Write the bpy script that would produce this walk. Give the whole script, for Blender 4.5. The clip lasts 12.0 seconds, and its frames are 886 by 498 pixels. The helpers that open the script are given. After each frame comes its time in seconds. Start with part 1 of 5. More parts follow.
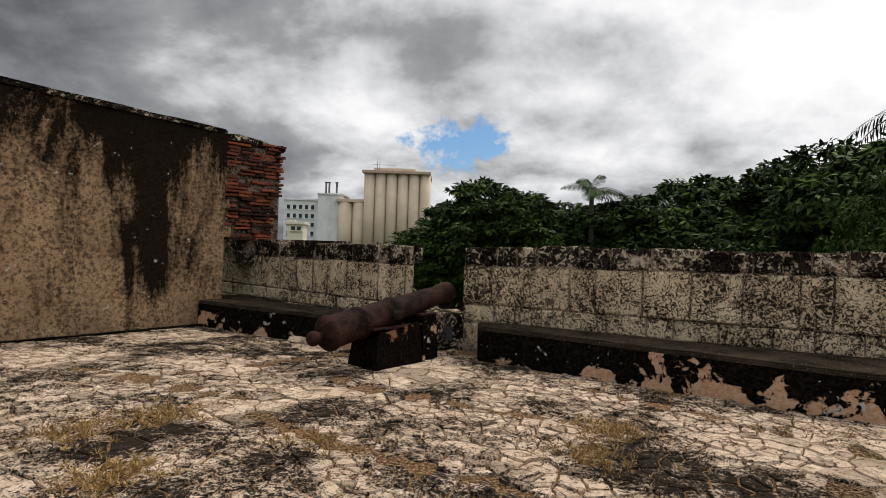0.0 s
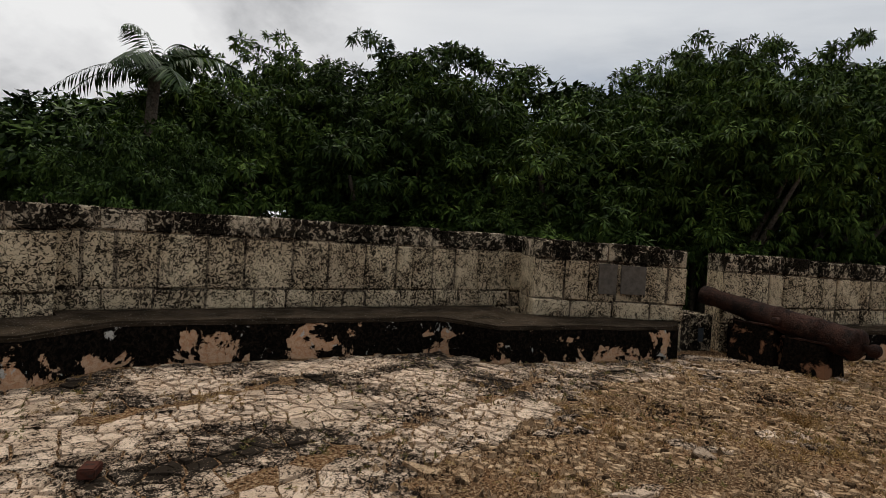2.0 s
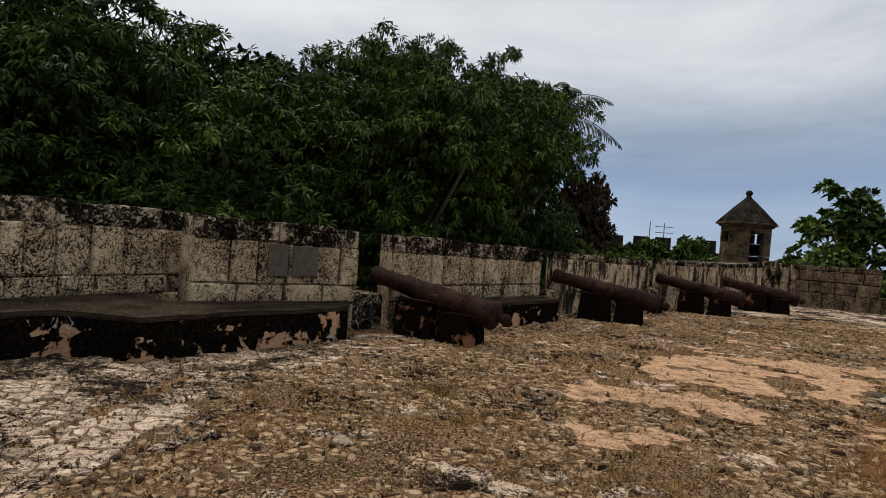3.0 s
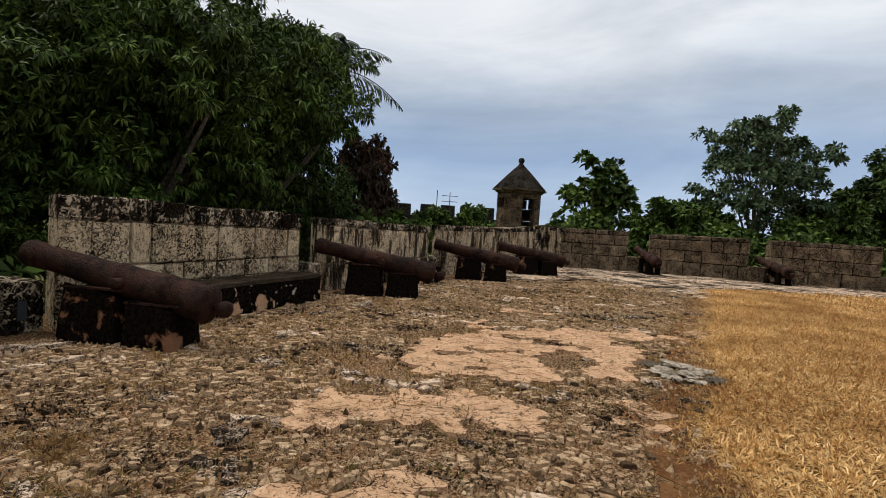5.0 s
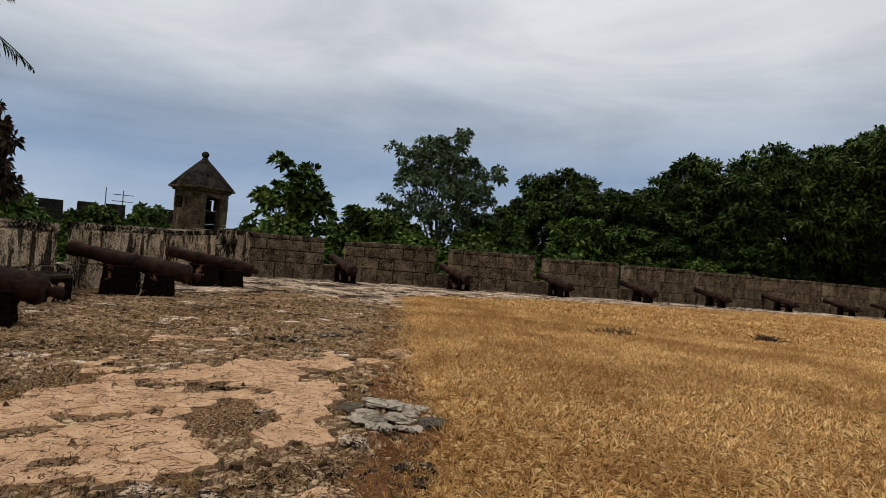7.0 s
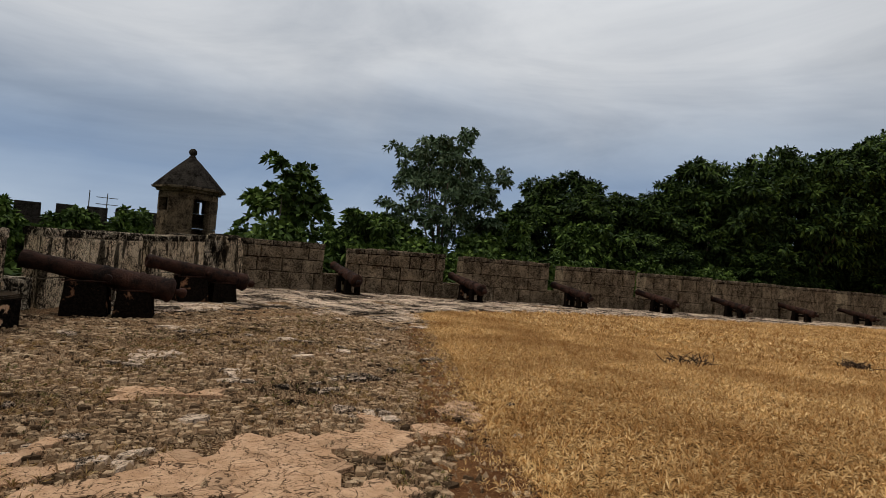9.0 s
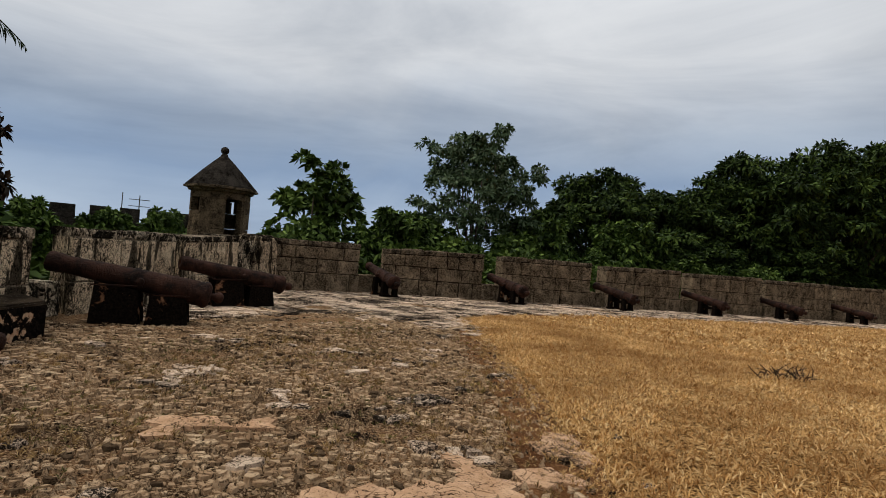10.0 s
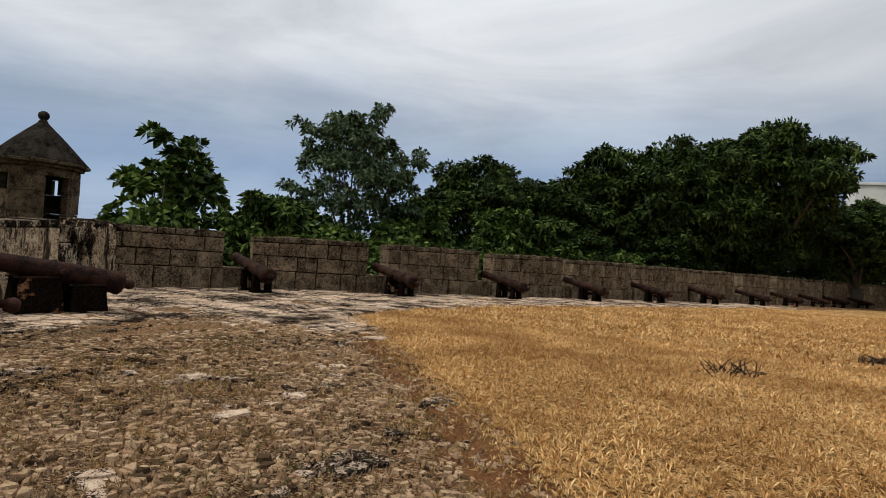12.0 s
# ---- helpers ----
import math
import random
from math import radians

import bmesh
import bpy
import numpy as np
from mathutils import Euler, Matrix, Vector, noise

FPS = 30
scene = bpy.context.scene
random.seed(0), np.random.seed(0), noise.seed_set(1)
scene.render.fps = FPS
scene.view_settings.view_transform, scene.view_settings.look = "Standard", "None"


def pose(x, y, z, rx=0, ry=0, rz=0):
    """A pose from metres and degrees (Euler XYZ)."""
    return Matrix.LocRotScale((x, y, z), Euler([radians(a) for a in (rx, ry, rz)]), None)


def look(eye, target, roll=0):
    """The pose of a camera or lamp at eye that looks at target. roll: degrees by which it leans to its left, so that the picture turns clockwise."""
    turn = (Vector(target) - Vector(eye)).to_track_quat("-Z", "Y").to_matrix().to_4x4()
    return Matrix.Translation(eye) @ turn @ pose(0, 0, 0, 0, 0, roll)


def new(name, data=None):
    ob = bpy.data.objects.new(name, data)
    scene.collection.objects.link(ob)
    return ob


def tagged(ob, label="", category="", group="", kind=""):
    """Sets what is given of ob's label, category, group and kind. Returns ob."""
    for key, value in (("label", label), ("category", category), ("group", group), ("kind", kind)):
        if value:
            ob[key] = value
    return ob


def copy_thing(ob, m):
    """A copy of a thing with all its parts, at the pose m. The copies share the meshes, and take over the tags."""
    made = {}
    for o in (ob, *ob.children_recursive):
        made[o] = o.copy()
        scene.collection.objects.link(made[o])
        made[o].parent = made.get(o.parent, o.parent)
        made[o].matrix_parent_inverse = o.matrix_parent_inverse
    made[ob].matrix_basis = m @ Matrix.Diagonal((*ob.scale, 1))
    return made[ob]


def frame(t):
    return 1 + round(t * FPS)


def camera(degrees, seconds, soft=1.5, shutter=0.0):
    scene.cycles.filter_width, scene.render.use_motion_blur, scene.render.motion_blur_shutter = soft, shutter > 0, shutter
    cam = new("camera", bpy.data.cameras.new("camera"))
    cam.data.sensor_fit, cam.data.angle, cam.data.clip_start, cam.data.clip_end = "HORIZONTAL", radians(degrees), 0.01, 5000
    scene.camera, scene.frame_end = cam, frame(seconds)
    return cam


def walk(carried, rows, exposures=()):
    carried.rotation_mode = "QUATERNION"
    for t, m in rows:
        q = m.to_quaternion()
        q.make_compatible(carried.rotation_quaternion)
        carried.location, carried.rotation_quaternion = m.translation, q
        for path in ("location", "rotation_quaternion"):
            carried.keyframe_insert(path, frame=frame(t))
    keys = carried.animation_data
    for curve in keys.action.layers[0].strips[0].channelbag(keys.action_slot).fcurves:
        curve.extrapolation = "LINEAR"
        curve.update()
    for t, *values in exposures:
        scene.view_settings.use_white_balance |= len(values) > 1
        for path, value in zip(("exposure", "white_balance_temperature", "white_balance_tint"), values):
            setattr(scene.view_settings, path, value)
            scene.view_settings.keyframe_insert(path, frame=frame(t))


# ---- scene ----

cam = camera(75.8, 12.0, 0.7)
PATH = [
    (0, (0.142, -0.02, 1.458), (0.141, 1.98, 1.44), 1.9),
    (0.5, (0.369, 0.077, 1.463), (0.967, 1.986, 1.462), 2.4),
    (1, (0.643, 0.129, 1.472), (1.737, 1.804, 1.467), 3.2),
    (1.5, (0.852, 0.172, 1.444), (2.404, 1.433, 1.414), 3.5),
    (2, (1.111, 0.133, 1.439), (2.954, 0.908, 1.393), 3.5),
    (2.5, (1.364, -0.07, 1.447), (3.349, 0.165, 1.401), 4.1),
    (3, (1.653, -0.254, 1.449), (3.641, -0.47, 1.409), 4.6),
    (3.5, (1.948, -0.447, 1.451), (3.894, -0.902, 1.394), 4.6),
    (3.7, (2.06, -0.546, 1.44), (3.978, -1.106, 1.377), 4.6),
    (5.3, (3.512, -1.517, 1.372), (5.242, -2.518, 1.287), 3.8),
    (5.5, (3.647, -1.611, 1.355), (5.324, -2.699, 1.281), 3.9),
    (6, (3.971, -1.938, 1.341), (5.509, -3.216, 1.315), 4.1),
    (6.5, (4.236, -2.303, 1.331), (5.564, -3.798, 1.323), 4.2),
    (7, (4.586, -2.695, 1.301), (5.692, -4.361, 1.319), 4.8),
    (7.2, (4.689, -2.843, 1.311), (5.717, -4.558, 1.343), 5.0),
    (8.8, (6.132, -3.785, 1.335), (7.183, -5.486, 1.376), 4.8),
    (9, (6.366, -3.881, 1.359), (7.441, -5.567, 1.396), 4.9),
    (9.5, (6.879, -4.097, 1.345), (8.006, -5.749, 1.376), 4.9),
    (10, (7.304, -4.371, 1.335), (8.451, -6.009, 1.364), 4.7),
    (10.5, (7.727, -4.643, 1.31), (8.865, -6.288, 1.338), 4.5),
    (11, (8.049, -4.918, 1.31), (9.157, -6.583, 1.335), 4.4),
    (11.5, (8.399, -5.344, 1.28), (9.394, -7.078, 1.3), 4.2),
    (12, (8.667, -5.704, 1.264), (9.415, -7.558, 1.29), 4.0),
]
walk(cam, [(t, look(eye, target, roll)) for t, eye, target, roll in PATH],
     [(0, 0.3), (1.5, -0.15), (2.5, 0.0), (3.7, 0.15), (5.5, 0.33), (7, 0.0), (9, -0.15), (10.5, 0.04), (12, 0.12)])

# ---------------------------------------------------------------- light
SUN_AZ, SUN_EL = radians(40), radians(58)   # from +x towards +y, and above the horizon
sun_data = bpy.data.lights.new("sun", "SUN")
sun_data.energy, sun_data.angle, sun_data.color = 1.4, radians(11), (1.0, 0.95, 0.87)
sun = new("sun", sun_data)
sun_dir = Vector((math.cos(SUN_EL) * math.cos(SUN_AZ), math.cos(SUN_EL) * math.sin(SUN_AZ), math.sin(SUN_EL)))
sun.matrix_world = look(sun_dir * 60, (0, 0, 0))


class Nodes:
    """Short hand for building one node tree."""

    def __init__(self, tree):
        self.t = tree

    def add(self, kind):
        return self.t.nodes.new(kind)

    def link(self, a, b):
        self.t.links.new(a, b)

    def put(self, socket, v):
        if hasattr(v, "is_output"):
            self.link(v, socket)
        else:
            socket.default_value = v

    def noise(self, vec, scale, detail=4.0, rough=0.55, distort=0.0):
        n = self.add("ShaderNodeTexNoise")
        self.link(vec, n.inputs["Vector"])
        n.inputs["Scale"].default_value = scale
        n.inputs["Detail"].default_value = detail
        n.inputs["Roughness"].default_value = rough
        n.inputs["Distortion"].default_value = distort
        return n.outputs["Fac"]

    def voronoi(self, vec, scale, feature="F1", out="Distance"):
        n = self.add("ShaderNodeTexVoronoi")
        n.feature = feature
        self.link(vec, n.inputs["Vector"])
        n.inputs["Scale"].default_value = scale
        return n.outputs[out]

    def ramp(self, fac, *stops):
        n = self.add("ShaderNodeValToRGB")
        e = n.color_ramp.elements
        while len(e) < len(stops):
            e.new(0.5)
        for el, (p, c) in zip(e, stops):
            el.position = p
            el.color = (c, c, c, 1) if isinstance(c, (int, float)) else (*c, 1)
        self.link(fac, n.inputs["Fac"])
        return n.outputs["Color"]

    def mix(self, fac, a, b, kind="MIX"):
        n = self.add("ShaderNodeMix")
        n.data_type, n.blend_type = "RGBA", kind
        self.put(n.inputs[0], fac)
        for s, v in ((n.inputs[6], a), (n.inputs[7], b)):
            self.put(s, (*v, 1) if isinstance(v, tuple) and len(v) == 3 else v)
        return n.outputs[2]

    def math(self, op, a, b=0.0, clamp=False):
        n = self.add("ShaderNodeMath")
        n.operation, n.use_clamp = op, clamp
        self.put(n.inputs[0], a)
        self.put(n.inputs[1], b)
        return n.outputs[0]


def make_world():
    w = bpy.data.worlds.new("sky")
    scene.world = w
    w.use_nodes = True
    N = Nodes(w.node_tree)
    bg = w.node_tree.nodes["Background"]
    sky = N.add("ShaderNodeTexSky")
    sky.sky_type, sky.sun_disc = "NISHITA", False
    sky.sun_elevation, sky.sun_rotation = SUN_EL, radians(90) - SUN_AZ
    co = N.add("ShaderNodeTexCoord").outputs["Generated"]
    sep = N.add("ShaderNodeSeparateXYZ")
    N.link(co, sep.inputs[0])
    x, y, z = sep.outputs
    up = N.math("ADD", N.math("MAXIMUM", z, 0.0), 0.42)
    comb = N.add("ShaderNodeCombineXYZ")
    N.put(comb.inputs[0], N.math("DIVIDE", x, up))
    N.put(comb.inputs[1], N.math("DIVIDE", y, up))
    N.put(comb.inputs[2], 5.3)
    sheet = comb.outputs[0]
    lumps = N.noise(sheet, 1.9, 8.0, 0.56, 0.12)
    wide = N.noise(sheet, 0.8, 3.0, 0.5, 0.3)
    # cumulus to the north, a smooth veil over a blue-grey band to the south
    north = N.ramp(y, (0.10, 0.0), (0.60, 1.0))
    shade = N.math("ADD", N.math("MULTIPLY", lumps, 0.75), N.math("MULTIPLY", wide, 0.25))
    shade = N.math("ADD", shade, N.math("MULTIPLY", N.math("SUBTRACT", 0.12, x), 0.18))
    cumulus = N.ramp(shade, (0.38, (0.90, 0.90, 0.90)), (0.46, (0.74, 0.74, 0.75)), (0.53, (0.50, 0.505, 0.52)), (0.59, (0.27, 0.275, 0.285)), (0.72, (0.10, 0.105, 0.115)))
    veil = N.ramp(wide, (0.30, (0.60, 0.63, 0.68)), (0.5, (0.74, 0.76, 0.79)), (0.68, (0.92, 0.93, 0.94)))
    streak = N.math("ADD", z, N.math("MULTIPLY", N.math("SUBTRACT", N.noise(sheet, 1.1, 5.0, 0.55, 0.8), 0.5), 0.22))
    low = N.ramp(streak, (0.02, (0.36, 0.46, 0.60)), (0.13, (0.205, 0.305, 0.47)), (0.22, (0.28, 0.365, 0.49)), (0.33, (0.62, 0.65, 0.69)), (0.5, (0.80, 0.82, 0.84)))
    south = N.mix(N.ramp(z, (0.15, 0.1), (0.40, 0.6)), low, veil)
    # long soft streaks in the southern veil, greyer towards the west
    flat = N.add("ShaderNodeMapping")
    flat.inputs["Scale"].default_value = (1.0, 1.0, 5.0)
    flat.inputs["Rotation"].default_value = (0.0, 0.12, 0.0)
    N.link(co, flat.inputs["Vector"])
    drift = N.noise(flat.outputs[0], 1.6, 7.0, 0.58, 0.5)
    south = N.mix(1.0, south, N.ramp(drift, (0.34, (0.77, 0.79, 0.82)), (0.54, (1.0, 1.0, 1.0)), (0.70, (1.12, 1.11, 1.09))), "MULTIPLY")
    south = N.mix(1.0, south, N.ramp(N.math("ADD", x, 0.7), (0.0, (0.66, 0.655, 0.65)), (0.75, (1.0, 1.0, 1.0))), "MULTIPLY")
    cloud = N.mix(north, south, cumulus)
    gap = N.add("ShaderNodeVectorMath")
    gap.operation = "DISTANCE"
    N.link(co, gap.inputs[0])
    gap.inputs[1].default_value = (0.010, 0.984, 0.172)
    hole = N.math("SUBTRACT", 0.575, N.math("MULTIPLY", gap.outputs["Value"], 2.5))
    clear = N.ramp(N.math("ADD", hole, N.math("MULTIPLY", N.math("SUBTRACT", N.noise(co, 9.0, 6.0, 0.6, 0.2), 0.5), 0.9)), (0.46, 0.0), (0.53, 1.0))
    bright = N.mix(1.0, sky.outputs[0], (0.052, 0.070, 0.088), "MULTIPLY")
    out = N.mix(N.mix(1.0, clear, north, "MULTIPLY"), cloud, bright)
    # an overcast sky is brightest towards the zenith
    out = N.mix(1.0, out, N.ramp(N.math("MULTIPLY", z, 0.5), (0.20, (0.5, 0.5, 0.5)), (0.5, (0.92, 0.92, 0.92))), "MULTIPLY")
    N.link(out, bg.inputs["Color"])
    bg.inputs["Strength"].default_value = 2.0


make_world()


# ---------------------------------------------------------------- materials
def material(name, build, rough=0.9, metal=0.0, bump=0.0, bump_dist=0.02):
    """build(N, pos, rnd) gives colour and height; pos is in metres."""
    m = bpy.data.materials.new(name)
    m.use_nodes = True
    N = Nodes(m.node_tree)
    b = m.node_tree.nodes["Principled BSDF"]
    pos = N.add("ShaderNodeNewGeometry").outputs["Position"]
    rnd = N.add("ShaderNodeObjectInfo").outputs["Random"]
    col, height = build(N, pos, rnd)
    N.put(b.inputs["Base Color"], (*col, 1) if isinstance(col, tuple) else col)
    b.inputs["Roughness"].default_value = rough
    b.inputs["Metallic"].default_value = metal
    b.inputs["Specular IOR Level"].default_value = 0.0 if rough > 0.85 else 0.08
    if height is not None and bump:
        bp = N.add("ShaderNodeBump")
        bp.inputs["Strength"].default_value = bump
        bp.inputs["Distance"].default_value = bump_dist
        N.link(height, bp.inputs["Height"])
        N.link(bp.outputs[0], b.inputs["Normal"])
    return m


def coral(light, mid, dark, cover, streaks=0.0, creep=0.0, rim=1.15, pit=0.95):
    """Porous coral limestone with worm-like pits and black lichen. creep: how far the black crust of the coping
    runs down the face from the height rim upwards, in ragged tongues."""
    def build(N, p, rnd):
        warp = N.noise(p, 9.0, 3.0, 0.6, 0.6)
        worms = N.noise(p, 17.0, 3.0, 0.55, 1.2)
        fine = N.noise(p, 70.0, 3.0, 0.65, 0.5)
        broad = N.noise(p, 2.6, 5.0, 0.62, 0.4)
        base = N.mix(N.ramp(broad, (0.35, 0.0), (0.65, 1.0)), light, mid)
        base = N.mix(N.math("MULTIPLY", rnd, 0.6), base, mid)
        # winding furrows, thicker on some stones and nearly absent on others
        ridge = N.math("ABSOLUTE", N.math("SUBTRACT", worms, 0.5))
        width = N.math("ADD", N.math("MULTIPLY", N.math("FRACT", N.math("MULTIPLY", rnd, 7.3)), 0.022), N.math("MULTIPLY", N.math("SUBTRACT", broad, 0.41), 0.15))
        pits = N.ramp(N.math("ADD", N.math("SUBTRACT", ridge, width), 0.2), (0.205, 1.0), (0.226, 0.0))
        holes = N.ramp(N.math("ADD", warp, N.math("MULTIPLY", fine, 0.35)), (0.53, 1.0), (0.57, 0.0))
        col = N.mix(N.math("MULTIPLY", N.math("MAXIMUM", pits, N.math("MULTIPLY", holes, 0.75)), pit), base, dark)
        crust = N.math("ADD", N.math("ADD", N.math("MULTIPLY", broad, 0.55), N.math("MULTIPLY", worms, 0.45)), N.math("MULTIPLY", rnd, 0.06))
        if creep:
            sep = N.add("ShaderNodeSeparateXYZ")
            N.link(p, sep.inputs[0])
            tall = N.add("ShaderNodeMapping")
            tall.inputs["Scale"].default_value = (1, 1, 0.3)
            N.link(p, tall.inputs["Vector"])
            tongue = N.math("MULTIPLY", N.math("SUBTRACT", N.noise(tall.outputs[0], 3.2, 5.0, 0.62, 0.4), 0.5), 1.1)
            climb = N.math("ADD", N.math("MULTIPLY", N.math("SUBTRACT", sep.outputs[2], rim), 2.6), tongue)
            crust = N.math("ADD", crust, N.math("MULTIPLY", N.math("MINIMUM", N.math("MAXIMUM", climb, -0.1), 0.9), creep))
        lich = N.ramp(crust, (cover, 0.0), (cover + 0.07, 1.0))
        col = N.mix(N.math("MULTIPLY", lich, 0.95), col, dark)
        if streaks:
            sc = N.add("ShaderNodeMapping")
            sc.inputs["Scale"].default_value = (1, 1, 0.22)
            N.link(p, sc.inputs["Vector"])
            run = N.ramp(N.noise(sc.outputs[0], 5.0, 6.0, 0.62, 0.5), (0.51, 0.0), (0.57, 1.0))
            col = N.mix(N.math("MULTIPLY", run, streaks), col, dark)
        col = N.mix(N.math("MULTIPLY", N.ramp(fine, (0.34, 1.0), (0.46, 0.0)), 0.5 * pit), col, dark)
        height = N.math("SUBTRACT", N.math("ADD", N.math("MULTIPLY", warp, 0.6), N.math("MULTIPLY", fine, 0.35)), N.math("MULTIPLY", pits, 0.5))
        return col, height
    return build


SOOT = (0.0055, 0.0045, 0.0035)
M_STONE = material("coral_stone", coral((0.76, 0.62, 0.42), (0.50, 0.38, 0.245), SOOT, 0.675, 0.0, 0.30, 1.18), 0.95, 0, 1.0, 0.03)
M_CAP = material("lichened_capstone", coral((0.66, 0.54, 0.39), (0.34, 0.27, 0.19), SOOT, 0.475), 0.95, 0, 1.0, 0.03)
M_FARSTONE = material("brown_coral_stone", coral((0.44, 0.325, 0.21), (0.22, 0.16, 0.10), SOOT, 0.66, pit=0.85), 0.95, 0, 1.0, 0.04)
M_FARCAP = material("brown_capstone", coral((0.32, 0.245, 0.165), (0.16, 0.12, 0.08), SOOT, 0.60, pit=0.85), 0.95, 0, 1.0, 0.04)
M_TURRET = material("turret_stone", coral((0.26, 0.19, 0.118), (0.12, 0.088, 0.056), SOOT, 0.60, pit=0.85), 0.95, 0, 0.8, 0.03)
M_ROOF = material("blackened_roof_render", coral((0.075, 0.063, 0.05), (0.036, 0.031, 0.026), SOOT, 0.60, pit=0.7), 0.95, 0, 0.8, 0.02)
M_STREAK = material("streaked_render", coral((0.84, 0.67, 0.46), (0.58, 0.43, 0.28), SOOT, 0.68, 0.9, 0.24, 1.14), 0.95, 0, 0.9, 0.03)
M_MORTAR = material("mortar", coral((0.34, 0.27, 0.19), (0.16, 0.12, 0.085), SOOT, 0.56), 0.95, 0, 0.6, 0.02)
M_DARKMORTAR = material("dark_mortar", coral((0.05, 0.038, 0.027), (0.024, 0.018, 0.013), SOOT, 0.56), 0.95, 0, 0.6, 0.02)


def peeled(N, p, rnd):
    """Blackened render, peeled to pinkish plaster in ragged patches near the foot."""
    a = N.noise(p, 2.3, 6.0, 0.6, 0.3)
    f = N.noise(p, 24.0, 4.0, 0.6, 0.6)
    sep = N.add("ShaderNodeSeparateXYZ")
    N.link(p, sep.inputs[0])
    foot = N.math("MULTIPLY", N.math("SUBTRACT", 0.20, sep.outputs[2]), 0.26)
    patch = N.ramp(N.math("ADD", N.math("ADD", a, foot), N.math("MULTIPLY", f, 0.10)), (0.625, 0.0), (0.64, 1.0))
    plaster = N.mix(N.ramp(f, (0.4, 0.0), (0.6, 1.0)), (0.42, 0.23, 0.13), (0.50, 0.33, 0.21))
    black = N.mix(N.ramp(f, (0.45, 0.0), (0.7, 1.0)), (0.0035, 0.003, 0.0025), (0.018, 0.013, 0.010))
    white = N.ramp(N.math("ADD", N.noise(p, 5.0, 6.0, 0.65, 0.6), N.math("MULTIPLY", f, 0.12)), (0.70, 0.0), (0.715, 1.0))
    col = N.mix(white, N.mix(patch, black, plaster), (0.42, 0.40, 0.36))
    return col, N.math("SUBTRACT", f, N.math("MULTIPLY", patch, 1.2))


M_BENCH = material("blackened_render", peeled, 0.95, 0, 0.7, 0.02)


def bench_top(N, p, rnd):
    a = N.noise(p, 3.0, 5.0, 0.6, 0.3)
    f = N.noise(p, 60.0, 3.0, 0.6)
    col = N.mix(N.ramp(a, (0.35, 0.0), (0.65, 1.0)), (0.016, 0.012, 0.008), (0.046, 0.033, 0.022))
    return N.mix(N.ramp(f, (0.62, 0.0), (0.7, 1.0)), col, (0.20, 0.18, 0.15)), f


M_BENCHTOP = material("weathered_bench_top", bench_top, 0.9, 0, 0.4, 0.01)


def rust(N, p, rnd):
    a = N.noise(p, 4.0, 6.0, 0.65, 0.4)
    f = N.noise(p, 38.0, 4.0, 0.65, 0.3)
    col = N.mix(N.ramp(a, (0.38, 0.0), (0.62, 1.0)), (0.010, 0.006, 0.0045), (0.052, 0.023, 0.015))
    col = N.mix(N.ramp(f, (0.60, 0.0), (0.75, 1.0)), col, (0.10, 0.045, 0.026))
    return col, N.math("ADD", f, a)


M_RUST = material("rusted_iron", rust, 0.78, 0.0, 1.0, 0.03)


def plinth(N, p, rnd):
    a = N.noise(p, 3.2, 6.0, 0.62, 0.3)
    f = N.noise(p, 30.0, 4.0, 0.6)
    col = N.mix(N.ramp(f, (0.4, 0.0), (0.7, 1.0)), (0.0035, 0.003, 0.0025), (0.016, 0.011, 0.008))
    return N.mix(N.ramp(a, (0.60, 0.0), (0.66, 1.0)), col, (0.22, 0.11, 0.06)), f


M_PLINTH = material("blackened_plinth", plinth, 0.9, 0, 0.6, 0.015)


